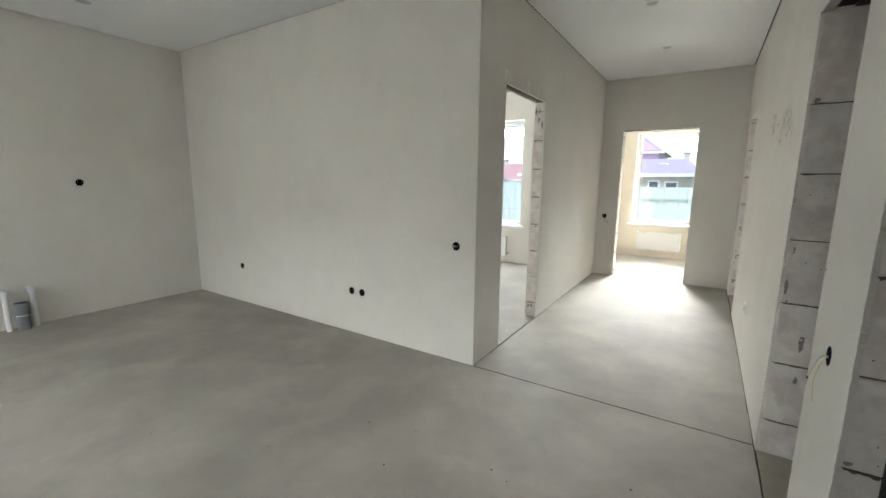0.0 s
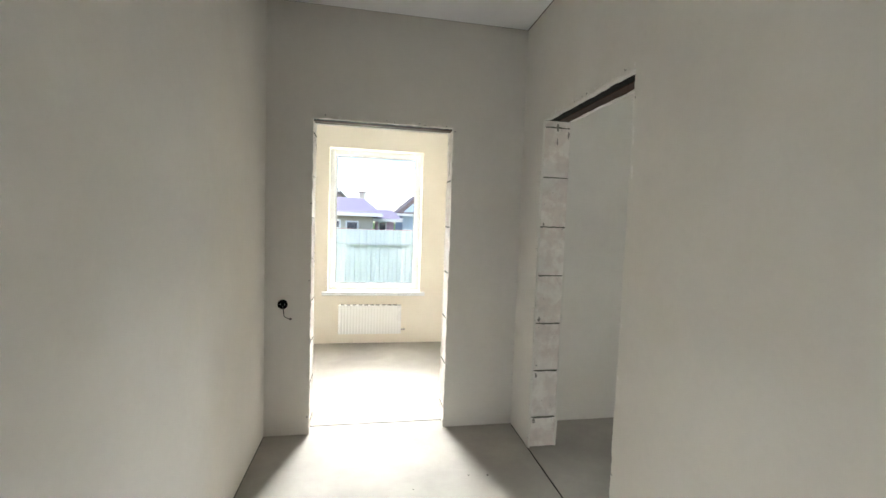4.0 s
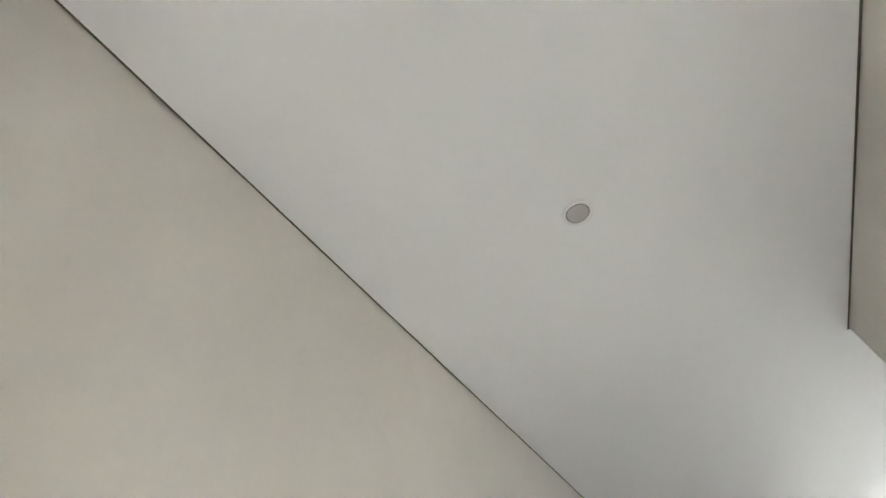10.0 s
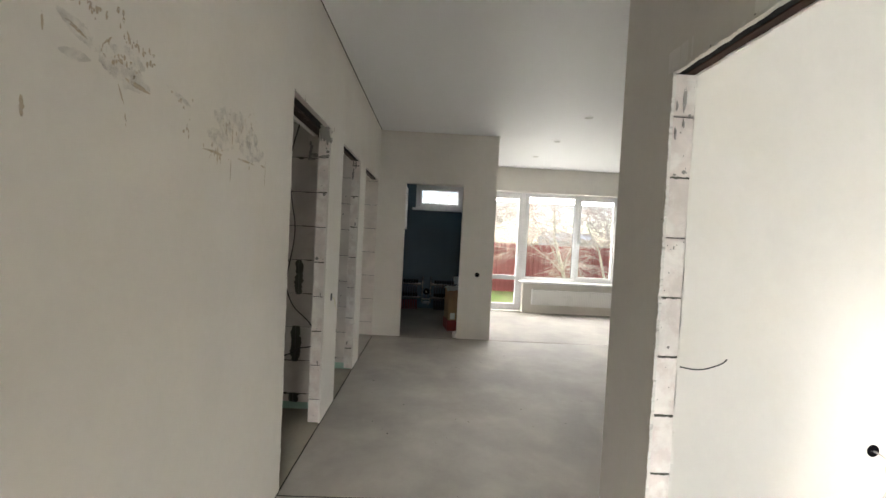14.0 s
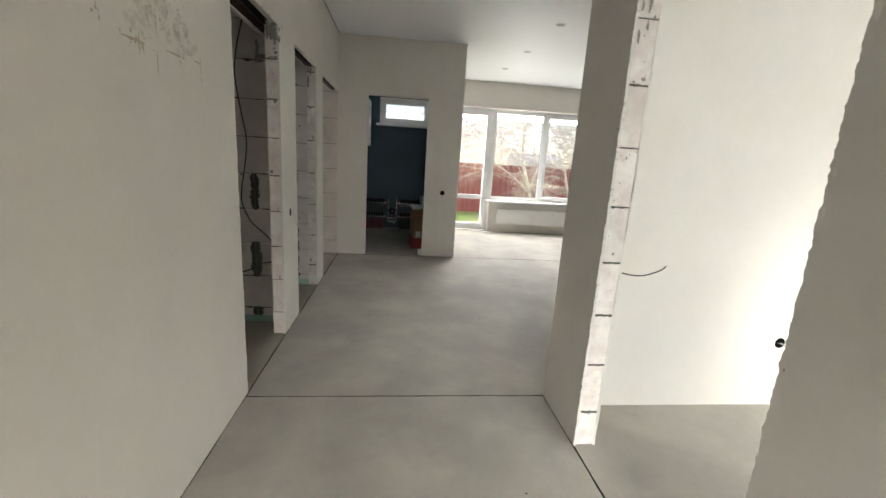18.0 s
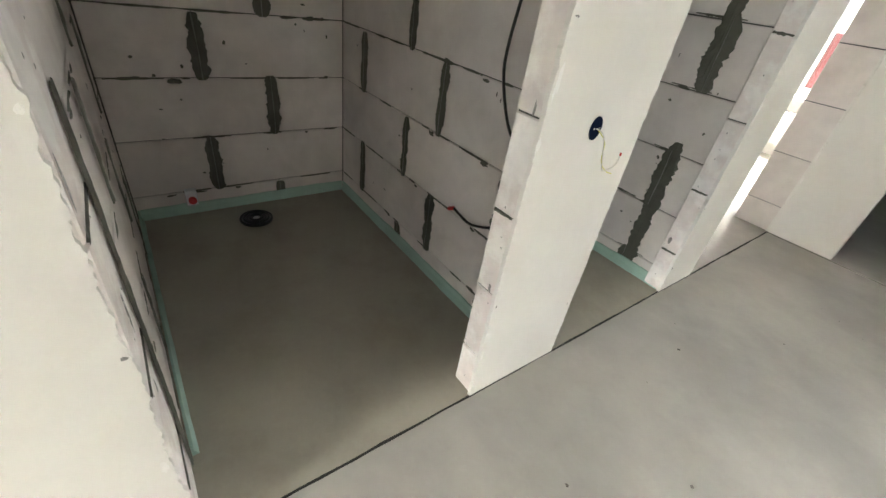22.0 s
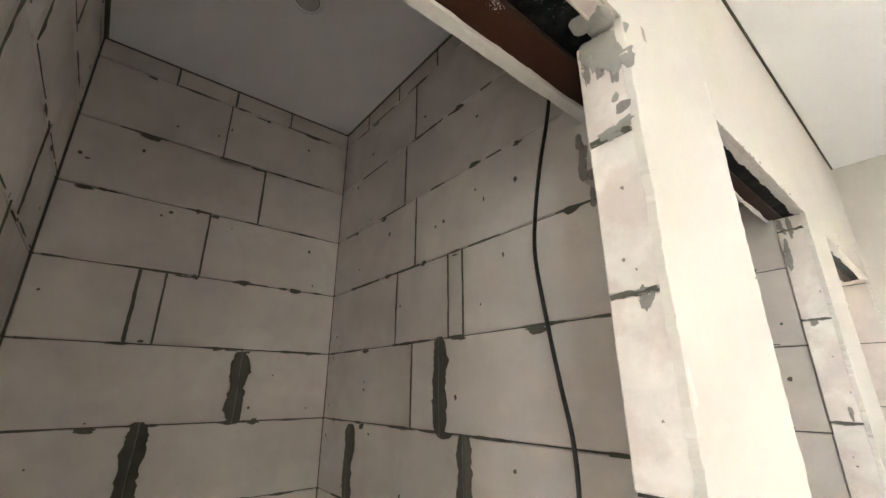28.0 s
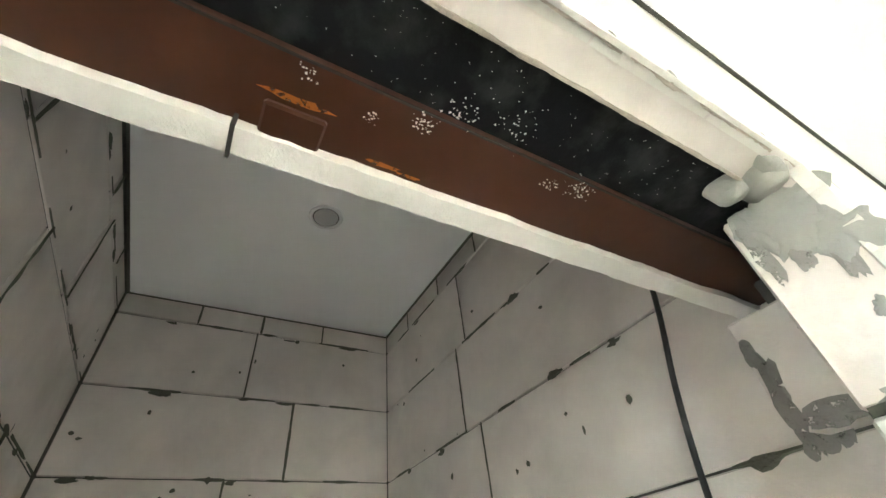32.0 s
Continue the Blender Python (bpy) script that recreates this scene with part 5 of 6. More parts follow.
# ---- fittings ----
def radiator(at, length, height, face, label):
    """A flat panel radiator, ribbed in front, with a slotted top, side covers and a valve. at: lower middle of its back."""
    ob = thing("radiator", at, label, "radiator", "panel radiators", turn=0 if face < 0 else 180)
    bm = bmesh.new()
    n = max(8, round(length / 0.033))
    pts = []
    for i in range(n):
        a = -length / 2 + length * i / n
        d = length / n
        pts += [(a, -0.1), (a + d * 0.35, -0.1), (a + d * 0.5, -0.0989), (a + d * 0.85, -0.0989)]
    pts.append((length / 2, -0.1))
    lo, hi = [bm.verts.new((x, y, 0.0)) for x, y in pts], [bm.verts.new((x, y, height)) for x, y in pts]
    for k in range(len(pts) - 1):
        bm.faces.new((lo[k], lo[k + 1], hi[k + 1], hi[k]))
    part("front_panel", bm, ENAMEL, ob)
    part("back_panel", boxed((-length / 2 + 0.01, -0.045, 0.01), (length / 2 - 0.01, -0.03, height - 0.01), 0.004), ENAMEL, ob)
    top = part("top_grille", boxed((-length / 2, -0.1, height - 0.004), (length / 2, -0.03, height + 0.004), 0.002), ENAMEL, ob)
    for i in range(n // 2):
        x = -length / 2 + 0.02 + i * (length - 0.04) / (n // 2)
        part("slot", boxed((x, -0.085, height + 0.004), (x + 0.04, -0.045, height + 0.0055)), RUBBER, top)
    for s in (-1, 1):
        part("side_cover", boxed((s * length / 2 - 0.004, -0.101, 0.0), (s * length / 2 + 0.004, -0.028, height + 0.004), 0.002), ENAMEL, ob)
        part("bracket", boxed((s * length * 0.32 - 0.015, -0.032, 0.03), (s * length * 0.32 + 0.015, 0.0, height - 0.03)), ENAMEL, ob)
    bm = bmesh.new()
    rod(bm, (length / 2 + 0.004, -0.06, 0.04), (length / 2 + 0.05, -0.06, 0.04), 0.011, sides=10)
    rod(bm, (length / 2 + 0.04, -0.06, 0.04), (length / 2 + 0.04, 0.0, 0.04), 0.009, sides=10)
    part("valve", bm, CHROME, ob, "chrome valve")
    return ob


radiator((-1.74, SOUTH, 0.17), 1.5, 0.28, 1, "long white ribbed panel radiator under the garden window")
radiator((-2.06, END, 0.12), 1.36, 0.315, -1, "long white ribbed panel radiator under the street window")
radiator((0.67, 5.75, 0.13), 0.69, 0.32, -1, "short white ribbed panel radiator under the porch window")
radiator((2.55, SOUTH, 0.13), 0.8, 0.32, 1, "white ribbed panel radiator under the bathroom window")


def socket_box(at, axis, sign, label, wires=(), mat=None):
    """A bare round back box in a wall. sign: the way out of the wall along axis."""
    ob = thing("socket_box", at, label, "socket box", "bare back boxes")
    turn = {("x", 1): 90, ("x", -1): -90, ("y", 1): 180, ("y", -1): 0}[axis, sign]
    ob.matrix_basis = pose(*at, 0, 0, turn)
    bm = lathe([(0.031, -0.0), (0.031, -0.002), (0.029, -0.002), (0.027, -0.0012)], 24, "y")
    part("rim", bm, mat or BLACK, ob)
    bm = lathe([(0.0275, -0.0016), (0.0275, -0.001), (0.001, -0.001)], 24, "y")
    part("back", bm, mat or BLACK, ob)
    for s in (-0.014, 0.014):
        part("screw", boxed((s - 0.003, -0.006, -0.003), (s + 0.003, -0.001, 0.003), 0.001), CHROME, ob)
    for mat, pts, r in wires:
        part("wire", tube(pts, r, 6), mat, ob, smooth=True)
    return ob


BARE = "black round back box without a cover in the wall"
socket_box((-2.85, 0, 0.403), "y", -1, BARE)
socket_box((-1.211, 0, 0.381), "y", -1, BARE)
socket_box((-1.09, 0, 0.381), "y", -1, BARE)
socket_box((-0.158, 0, 0.874), "y", -1, "black back box with a loop of wire", ((WIRE, [(0, -0.004, 0), (-0.03, -0.03, 0.008), (-0.075, -0.03, -0.012), (-0.06, -0.03, -0.028), (-0.012, -0.012, -0.008)], 0.0022),))
socket_box((WEST, -1.029, 1.284), "x", 1, BARE)
socket_box((0.305, -3.38, 0.869), "y", 1, BARE)
socket_box((-3.49, SOUTH, 0.386), "y", 1, BARE)
socket_box((0.109, END, 0.858), "y", -1, "black back box with a short bent wire", ((CABLE, [(0, -0.004, -0.01), (0.012, -0.03, -0.04), (0.02, -0.04, -0.07), (0.055, -0.045, -0.085)], 0.0025), (BLACK, [(0.05, -0.045, -0.085), (0.062, -0.045, -0.083)], 0.006)))
socket_box((-1.33, 0.1, 0.393), "y", 1, "black back box with a hanging grey cable", ((WIRE, [(0, -0.004, 0), (0.0, -0.06, -0.01), (-0.03, -0.09, -0.06), (-0.03, -0.1, -0.14), (-0.075, -0.1, -0.22)], 0.004),))
socket_box((W, -0.997, 0.866), "x", -1, "dark blue back box with loose white and yellow wires", ((WIRE, [(0, -0.004, 0), (0.01, -0.03, -0.01), (0.015, -0.05, -0.06), (0.03, -0.06, -0.1), (0.075, -0.07, -0.085), (0.085, -0.07, -0.06)], 0.0018), (RED, [(0.085, -0.07, -0.06), (0.085, -0.07, -0.052)], 0.0035), (WIRE_Y, [(0.005, -0.004, 0), (0.03, -0.03, -0.03), (0.035, -0.04, -0.08), (0.075, -0.045, -0.11), (0.11, -0.05, -0.12)], 0.0014)), NAVY_BOX).scale = (0.72, 0.72, 0.92)

plate = thing("wall_socket", (W, 1.263, 0.405), "white square wall socket beside the floor", "socket", turn=-90)
part("plate", boxed((-0.041, -0.009, -0.041), (0.041, 0.0, 0.041), 0.004, 2), PVC, plate)
part("well", lathe([(0.024, -0.0095), (0.024, -0.011), (0.021, -0.011), (0.02, -0.0092)], 24, "y"), SPOT, plate)
for s in (-0.0095, 0.0095):
    part("hole", lathe([(0.0026, -0.0098), (0.0026, -0.0115)], 10, "y"), BLACK, plate).location = (s, 0, 0)


def stub(name, pts, r, mat, label, category="cable", tip=None):
    ob = thing(name, pts[0], label, category)
    o = Vector(pts[0])
    part("sheath", tube([Vector(p) - o for p in pts], r), mat, ob, smooth=True)
    if tip:
        part("tip", tube([Vector(p) - o for p in tip], r * 1.6), RED, ob, "red insulating cap", smooth=True)
    return ob


stub("wire_stub", [(-0.25, 0.1, 0.80), (-0.3, 0.13, 0.785), (-0.38, 0.16, 0.785), (-0.46, 0.18, 0.82), (-0.49, 0.18, 0.845)], 0.0033, CABLE, "short black cable stub out of the wall")
stub("wire_stub", [(WEST, -5.15, 2.45), (WEST + 0.03, -5.17, 2.4), (WEST + 0.04, -5.22, 2.34), (WEST + 0.035, -5.27, 2.29)], 0.006, CABLE, "black cable stub hanging from the wall")
stub("hanging_cable", [(1.9, -1.03, 2.73), (1.905, -1.01, 2.45), (1.935, -1.0, 2.17), (1.975, -0.995, 2.0), (1.995, -0.99, 1.88), (2.0, -0.985, 1.78), (1.985, -0.985, 1.65), (1.963, -0.985, 1.51), (1.945, -0.985, 1.405), (1.945, -0.985, 1.29), (1.965, -0.985, 1.15), (1.992, -0.99, 0.99), (1.985, -0.99, 0.9), (1.935, -0.995, 0.785), (1.865, -1.0, 0.715), (1.81, -1.0, 0.66), (1.77, -1.01, 0.58)], 0.0045, CABLE, "thick black cable hanging down the block wall")
stub("short_cable", [(1.77, -1.0, 0.5), (1.82, -1.005, 0.48), (1.88, -1.01, 0.468), (1.95, -1.015, 0.425), (2.03, -1.015, 0.395), (2.09, -1.015, 0.4), (2.125, -1.01, 0.412)], 0.0048, CABLE, "short black cable with a red cap on the block wall", tip=[(2.125, -1.01, 0.412), (2.15, -1.008, 0.398)])


# ---- ceiling spots ----
def spot(at):
    ob = thing("ceiling_spot", at, "round white recessed ceiling lamp, switched off", "ceiling lamp", "recessed ceiling lamps")
    part("ring", lathe([(0.052, 0.0), (0.05, -0.004), (0.043, -0.006), (0.04, -0.003), (0.039, 0.001)], 40), PVC, ob, smooth=True)
    part("gap", lathe([(0.0395, -0.0005), (0.0395, -0.0012), (0.036, -0.0012)], 40), RUBBER, ob)
    part("diffuser", lathe([(0.037, -0.001), (0.036, -0.004), (0.001, -0.0045)], 40), SPOT, ob, "grey frosted diffuser")
    return ob


first = spot((0.82, 1.262, H))
for p in ((0.83, 2.52, H), (-0.69, -2.34, H), (-0.69, -3.45, H), (-0.66, -4.5, H), (-3.05, -4.54, H), (-3.0, -1.07, H), (-0.69, -1.2, H), (2.547, -0.574, 2.737)):
    copy_thing(first, pose(*p))

# ---- water stubs at the west wall ----
def water_stub(at, r, h, mat, elbow, label):
    ob = thing("pipe_stub", at, label, "pipe", "pipe stubs")
    bm = bmesh.new()
    rod(bm, (0, 0, 0), (0, 0, h), r, sides=16)
    part("pipe", bm, mat, ob, smooth=False)
    if elbow:
        bm = bmesh.new()
        rod(bm, (0, 0, h - 0.03), (0, 0, h + 0.01), r * 1.35, sides=16)
        rod(bm, (-0.01, 0, h - 0.01), (-0.06, 0, h - 0.01), r * 1.2, sides=16)
        part("elbow", bm, mat, ob)
    else:
        bm = bmesh.new()
        rod(bm, (0, 0, h * 0.52), (0, 0, h * 0.56), r * 1.06, sides=20)
        part("seal_ring", bm, PAPER, ob, "pale seal ring")
        bm = bmesh.new()
        rod(bm, (0, 0, h * 0.56), (0, 0, h), r * 1.14, sides=20)
        part("sleeve", bm, mat, ob)
    return ob


water_stub((WEST + 0.06, -1.66, 0), 0.022, 0.35, PVC, True, "white plastic water pipe rising from the floor")
water_stub((WEST + 0.06, -1.485, 0), 0.022, 0.35, PVC, True, "white plastic water pipe rising from the floor")
water_stub((WEST + 0.09, -1.57, 0), 0.045, 0.24, PVC_GREY, False, "grey plastic drain pipe standing open")

# ---- closet floor ----
coil = thing("cable_coil", (2.99, -0.51, 0.0), "flat black coil lying on the closet floor", "coil")
for k in range(4):
    part("loop", lathe([(0.07 - 0.014 * k + 0.007 * math.cos(a), 0.012 + 0.004 * (k % 2) + 0.009 * math.sin(a)) for a in [i * math.pi / 4 for i in range(8)] + [0]], 28), CABLE, coil, smooth=True)
part("lid", lathe([(0.02, 0.004), (0.02, 0.014), (0.012, 0.017), (0.001, 0.017)], 16), SPOT, coil)
tap = thing("pipe_outlet", (3.18, -0.272, 0.081), "white pipe outlet with a red plug in the block wall", "pipe outlet")
part("collar", boxed((-0.035, -0.024, -0.03), (0.0, 0.024, 0.045), 0.006, 2), PVC, tap)
part("plug", lathe([(0.017, -0.036), (0.018, -0.05), (0.013, -0.058), (0.001, -0.058)], 14, "x"), RED, tap, "red plug")


def tape(axis, c, sign, u0, u1, seed, owner_label):
    """A strip of pale green edge foam along a wall's foot, wavering."""
    ob = thing("edge_strip", place(axis, c, u0, 0), owner_label, "edge strip", "foam edge strips")
    bm = bmesh.new()
    n = max(6, int(abs(u1 - u0) / 0.03))
    rings = []
    for i in range(n + 1):
        u = u0 + (u1 - u0) * i / n
        hh = 0.05 + 0.012 * noise.noise(Vector((u * 3, seed, 0))) + 0.004 * noise.noise(Vector((u * 14, seed, 3)))
        d = 0.004 + 0.006 * abs(noise.noise(Vector((u * 5, seed, 9))))
        rings.append([bm.verts.new(Vector(place(axis, c + sign * a, u, z)) - Vector(place(axis, c, u0, 0))) for a, z in ((0.002, hh), (0.004 + d, hh), (0.003 + d * 0.8, hh * 0.5), (0.012 + d, 0.0005), (0.002, 0.0005))])
    for a, b in zip(rings, rings[1:]):
        for k in range(5):
            bm.faces.new((a[k], a[(k + 1) % 5], b[(k + 1) % 5], b[k]))
    bm.faces.new(rings[0])
    bm.faces.new(rings[-1][::-1])
    bmesh.ops.recalc_face_normals(bm, faces=bm.faces[:])
    part("foam", bm, SEAL, ob)
    return ob


GREEN = "pale green foam edge strip along the foot of the block wall"
tape("x", 3.18, -1, -1.036, -0.06, 1, GREEN)
tape("y", -1.046, 1, 1.75, 3.17, 2, GREEN)
tape("y", -0.05, -1, 1.88, 3.17, 3, GREEN)
tape("y", -2.0, 1, 1.68, 3.17, 4, GREEN)

# ---- utility room ----
cab = thing("wall_boiler", (1.6, -5.22, 1.83), "white metal wall cabinet beside the small window", "cabinet")
part("body", boxed((-0.2, -0.22, -0.37), (0.18, 0.2, 0.37), 0.02, 3), ENAMEL, cab)
part("front_seam", boxed((-0.203, -0.2, -0.372), (-0.198, 0.18, -0.35), 0.001), SPOT, cab)
part("flue", lathe([(0.05, 0.36), (0.05, 0.9), (0.001, 0.9)], 16), PVC, cab)

PIPE_RED = material("red_pipe", (0.2, 0.018, 0.016), 0.5, spread=0.1, bump=0.0)
PIPE_DARK = material("dark_pipe", (0.012, 0.014, 0.02), 0.5, spread=0.1, bump=0.0)
man = thing("heating_manifold", (0.95, -5.45, 0.0), "chrome heating manifold with black valves and red and dark floor pipes", "manifold")
for a, b, pipe in ((0.19, 0.56, PIPE_RED), (-0.47, -0.1, PIPE_DARK)):
    n = 8
    for z in (0.47, 0.225):
        bm = bmesh.new()
        rod(bm, (a, 0, z), (b, 0, z), 0.019, sides=14)
        rod(bm, (a if a > 0 else b, 0, z), ((a - 0.05) if a > 0 else (b + 0.05), 0, z), 0.026, sides=6)
        bar_ = part("rail", bm, CHROME, man, "chrome rail")
        for k in range(n):
            x = a + 0.025 + (b - a - 0.05) * k / (n - 1)
            bm = bmesh.new()
            rod(bm, (x, 0.012, z + 0.012), (x, 0.02, z + 0.03), 0.011, sides=8)
            rod(bm, (x, 0.02, z + 0.03), (x, 0.026, z + 0.075), 0.019, 0.016, sides=10)
            part("valve", bm, BLACK, bar_, "black valve cap")
            bm = bmesh.new()
            rod(bm, (x, 0.0, z - 0.015), (x, 0.0, z - 0.05), 0.014, sides=6)
            part("nut", bm, CHROME, bar_)
    for k in range(n):
        x = a + 0.025 + (b - a - 0.05) * k / (n - 1)
        part("upper_pipe", tube([(x, 0.0, 0.42), (x + 0.012, -0.045, 0.36), (x + 0.012, -0.05, 0.2), (x + 0.01, -0.06, -0.01)], 0.0125, 8), PIPE_DARK, man, smooth=True)
        part("lower_pipe", tube([(x, 0.0, 0.175), (x, 0.012, 0.1), (x - 0.01, 0.02, -0.01)], 0.0145, 8), pipe, man, smooth=True)
for x in (0.11, -0.04):
    bm = bmesh.new()
    rod(bm, (x, 0.012, 0.12), (x, 0.012, 0.55), 0.014, sides=10)
    for z in (0.16, 0.3, 0.4, 0.5):
        rod(bm, (x, 0.012, z - 0.016), (x, 0.012, z + 0.016), 0.022, sides=6)
    riser = part("riser", bm, CHROME, man)
    part("air_vent", lathe([(0.014, 0.55), (0.014, 0.6), (0.008, 0.615), (0.001, 0.615)], 12), CHROME, riser).location = (x, 0.012, 0)
pump = part("pump", lathe([(0.04, -0.03), (0.055, 0.0), (0.055, 0.06), (0.03, 0.09), (0.001, 0.09)], 16, "y"), BLACK, man)
pump.location = (0.035, 0.02, 0.34)
part("pump_cap", lathe([(0.012, 0.09), (0.012, 0.1), (0.001, 0.1)], 12, "y"), PAPER, pump)
bm = bmesh.new()
rod(bm, (0.11, 0.02, 0.2), (-0.04, 0.02, 0.2), 0.016, sides=10)
rod(bm, (0.035, 0.02, 0.2), (0.035, 0.02, 0.28), 0.02, sides=10)
part("bypass", bm, CHROME, man)
part("bracket", boxed((-0.03, -0.14, 0.1), (0.1, -0.02, 0.13), 0.004), PVC_GREY, man)
drain = part("drain_tap", lathe([(0.014, 0.0), (0.014, 0.06), (0.02, 0.06), (0.02, 0.085), (0.001, 0.085)], 10, "y"), CHROME, man)
drain.location = (0.0, 0.02, 0.12)
ctl = thing("control_box", (0.41, SOUTH + 0.006, 0.55), "small pale control box on the dark blue wall", "control box")
part("case", boxed((-0.075, 0.0, -0.07), (0.075, 0.05, 0.07), 0.008, 2), PVC, ctl)
part("cover", boxed((-0.065, 0.05, -0.06), (0.065, 0.056, 0.06), 0.003), FILM, ctl)

bx = thing("carton_stack", (0.52, -4.0, 0.0), "cardboard cartons stacked with plastic film on top", "cartons", turn=8)
c1 = part("carton", boxed((-0.16, -0.18, 0.0), (0.16, 0.18, 0.15), 0.004), CARTON_RED, bx, "red printed carton")
c2 = part("carton", boxed((-0.15, -0.17, 0.152), (0.15, 0.17, 0.46), 0.004), CARTON, bx)
part("label_sticker", boxed((0.05, 0.171, 0.17), (0.12, 0.1725, 0.26)), PAPER, c2, "white label sticker")
c3 = part("carton", boxed((-0.13, -0.15, 0.462), (0.15, 0.16, 0.58), 0.004), CARTON, bx)
part("flap", boxed((-0.13, 0.16, 0.575), (0.15, 0.24, 0.581), 0.001), CARTON, c3)
bm = bmesh.new()
bmesh.ops.create_grid(bm, x_segments=14, y_segments=14, size=0.17)
for v in bm.verts:
    n = noise.noise(v.co * 16)
    v.co.z = 0.605 + 0.045 * n - 0.35 * max(0.0, v.co.y - 0.1) - 0.2 * max(0.0, abs(v.co.x) - 0.12)
part("film", bm, FILM, bx, "crumpled clear plastic film")
rag = thing("paper_scrap", (0.56, -3.44, 0.0), "crumpled white paper scrap beside the door jamb", "paper")
bm = bmesh.new()
bmesh.ops.create_icosphere(bm, subdivisions=3, radius=0.045)
for v in bm.verts:
    v.co *= 1 + 0.5 * noise.noise(v.co * 35)
    v.co.z = max(0.0, v.co.z * 1.0 + 0.035)
part("scrap", bm, PAPER, rag)

# ---- marks on walls and floor ----
rnd = random.Random(31)
dark, pale = bmesh.new(), bmesh.new()


def stroke(bm, p, q, width, steps, ragged=0.35):
    """A dragged mark on the corridor's east wall from p to q, each (along, height)."""
    ph = rnd.uniform(0, 99)
    left, mid, right = [], [], []
    for k in range(steps + 1):
        t = k / steps
        u, z = p[0] + (q[0] - p[0]) * t, p[1] + (q[1] - p[1]) * t
        du, dz = q[0] - p[0], q[1] - p[1]
        ln = math.hypot(du, dz) or 1
        nu, nz = -dz / ln, du / ln
        e0 = width * (math.sin(math.pi * min(0.97, max(0.03, t))) ** 0.6) * (1 + ragged * noise.noise(Vector((t * 7, ph, 0))) + ragged * noise.noise(Vector((t * 23, ph, 3))))
        e1 = width * (math.sin(math.pi * min(0.97, max(0.03, t))) ** 0.6) * (1 + ragged * noise.noise(Vector((t * 7, ph + 5, 0))) + ragged * noise.noise(Vector((t * 23, ph + 5, 3))))
        left.append(bm.verts.new((W - 0.0004, u - nu * e0, z - nz * e0)))
        mid.append(bm.verts.new((W - 0.0011, u, z)))
        right.append(bm.verts.new((W - 0.0004, u + nu * e1, z + nz * e1)))
    for k in range(steps):
        bm.faces.new((left[k], mid[k], mid[k + 1], left[k + 1]))
        bm.faces.new((mid[k], right[k], right[k + 1], mid[k + 1]))


for p, q, width in (((1.26, 1.752), (1.15, 1.715), 0.018), ((1.255, 1.678), (1.18, 1.687), 0.011), ((1.16, 1.7), (1.0, 1.69), 0.03), ((1.13, 1.74), (1.02, 1.73), 0.022), ((0.7, 1.72), (0.36, 1.7), 0.055), ((0.74, 1.655), (0.56, 1.64), 0.03), ((0.52, 1.65), (0.3, 1.66), 0.04), ((0.94, 1.725), (0.82, 1.7), 0.008)):
    stroke(pale, p, q, width, 26)
for p, q, width in (((1.085, 1.686), (1.0, 1.679), 0.006), ((1.105, 1.667), (1.086, 1.625), 0.0022), ((1.082, 1.608), (1.078, 1.578), 0.0028), ((1.323, 1.568), (1.321, 1.53), 0.0045), ((1.288, 1.73), (1.286, 1.696), 0.0026), ((1.148, 1.736), (1.125, 1.76), 0.0028), ((1.14, 1.722), (1.13, 1.757), 0.0022),
                    ((0.76, 1.594), (0.64, 1.598), 0.004), ((0.669, 1.622), (0.671, 1.56), 0.0042), ((0.65, 1.59), (0.65, 1.563), 0.003), ((0.572, 1.722), (0.574, 1.632), 0.0032), ((0.578, 1.594), (0.579, 1.514), 0.003), ((0.527, 1.606), (0.388, 1.606), 0.004), ((0.433, 1.6), (0.433, 1.578), 0.004), ((0.282, 1.638), (0.282, 1.536), 0.0024), ((0.33, 1.615), (0.285, 1.612), 0.004), ((1.24, 1.742), (1.19, 1.726), 0.004)):
    stroke(dark, p, q, width, 12, 0.6)
for u, z, su, sz, n in ((1.176, 1.792, 0.02, 0.008, 16), (1.106, 1.82, 0.008, 0.02, 6), (1.07, 1.777, 0.018, 0.008, 12), (1.1, 1.722, 0.03, 0.009, 16), (1.02, 1.762, 0.018, 0.012, 12), (0.84, 1.637, 0.018, 0.014, 10), (0.7, 1.6, 0.05, 0.012, 16), (0.6, 1.7, 0.03, 0.03, 9), (0.44, 1.75, 0.05, 0.035, 14), (0.87, 1.7, 0.03, 0.012, 5)):
    for k in range(n):
        flake(dark, "x", W, -1, u + rnd.gauss(0, su), z + rnd.gauss(0, sz), rnd.uniform(0.0015, 0.0055), rnd.uniform(0.002, 0.008), rnd)
part("scraped_patch", pale, SMUDGE, east, "soft brown smudges on the filler")
part("stain", dark, STAIN, east, "brown scrape marks and drips")

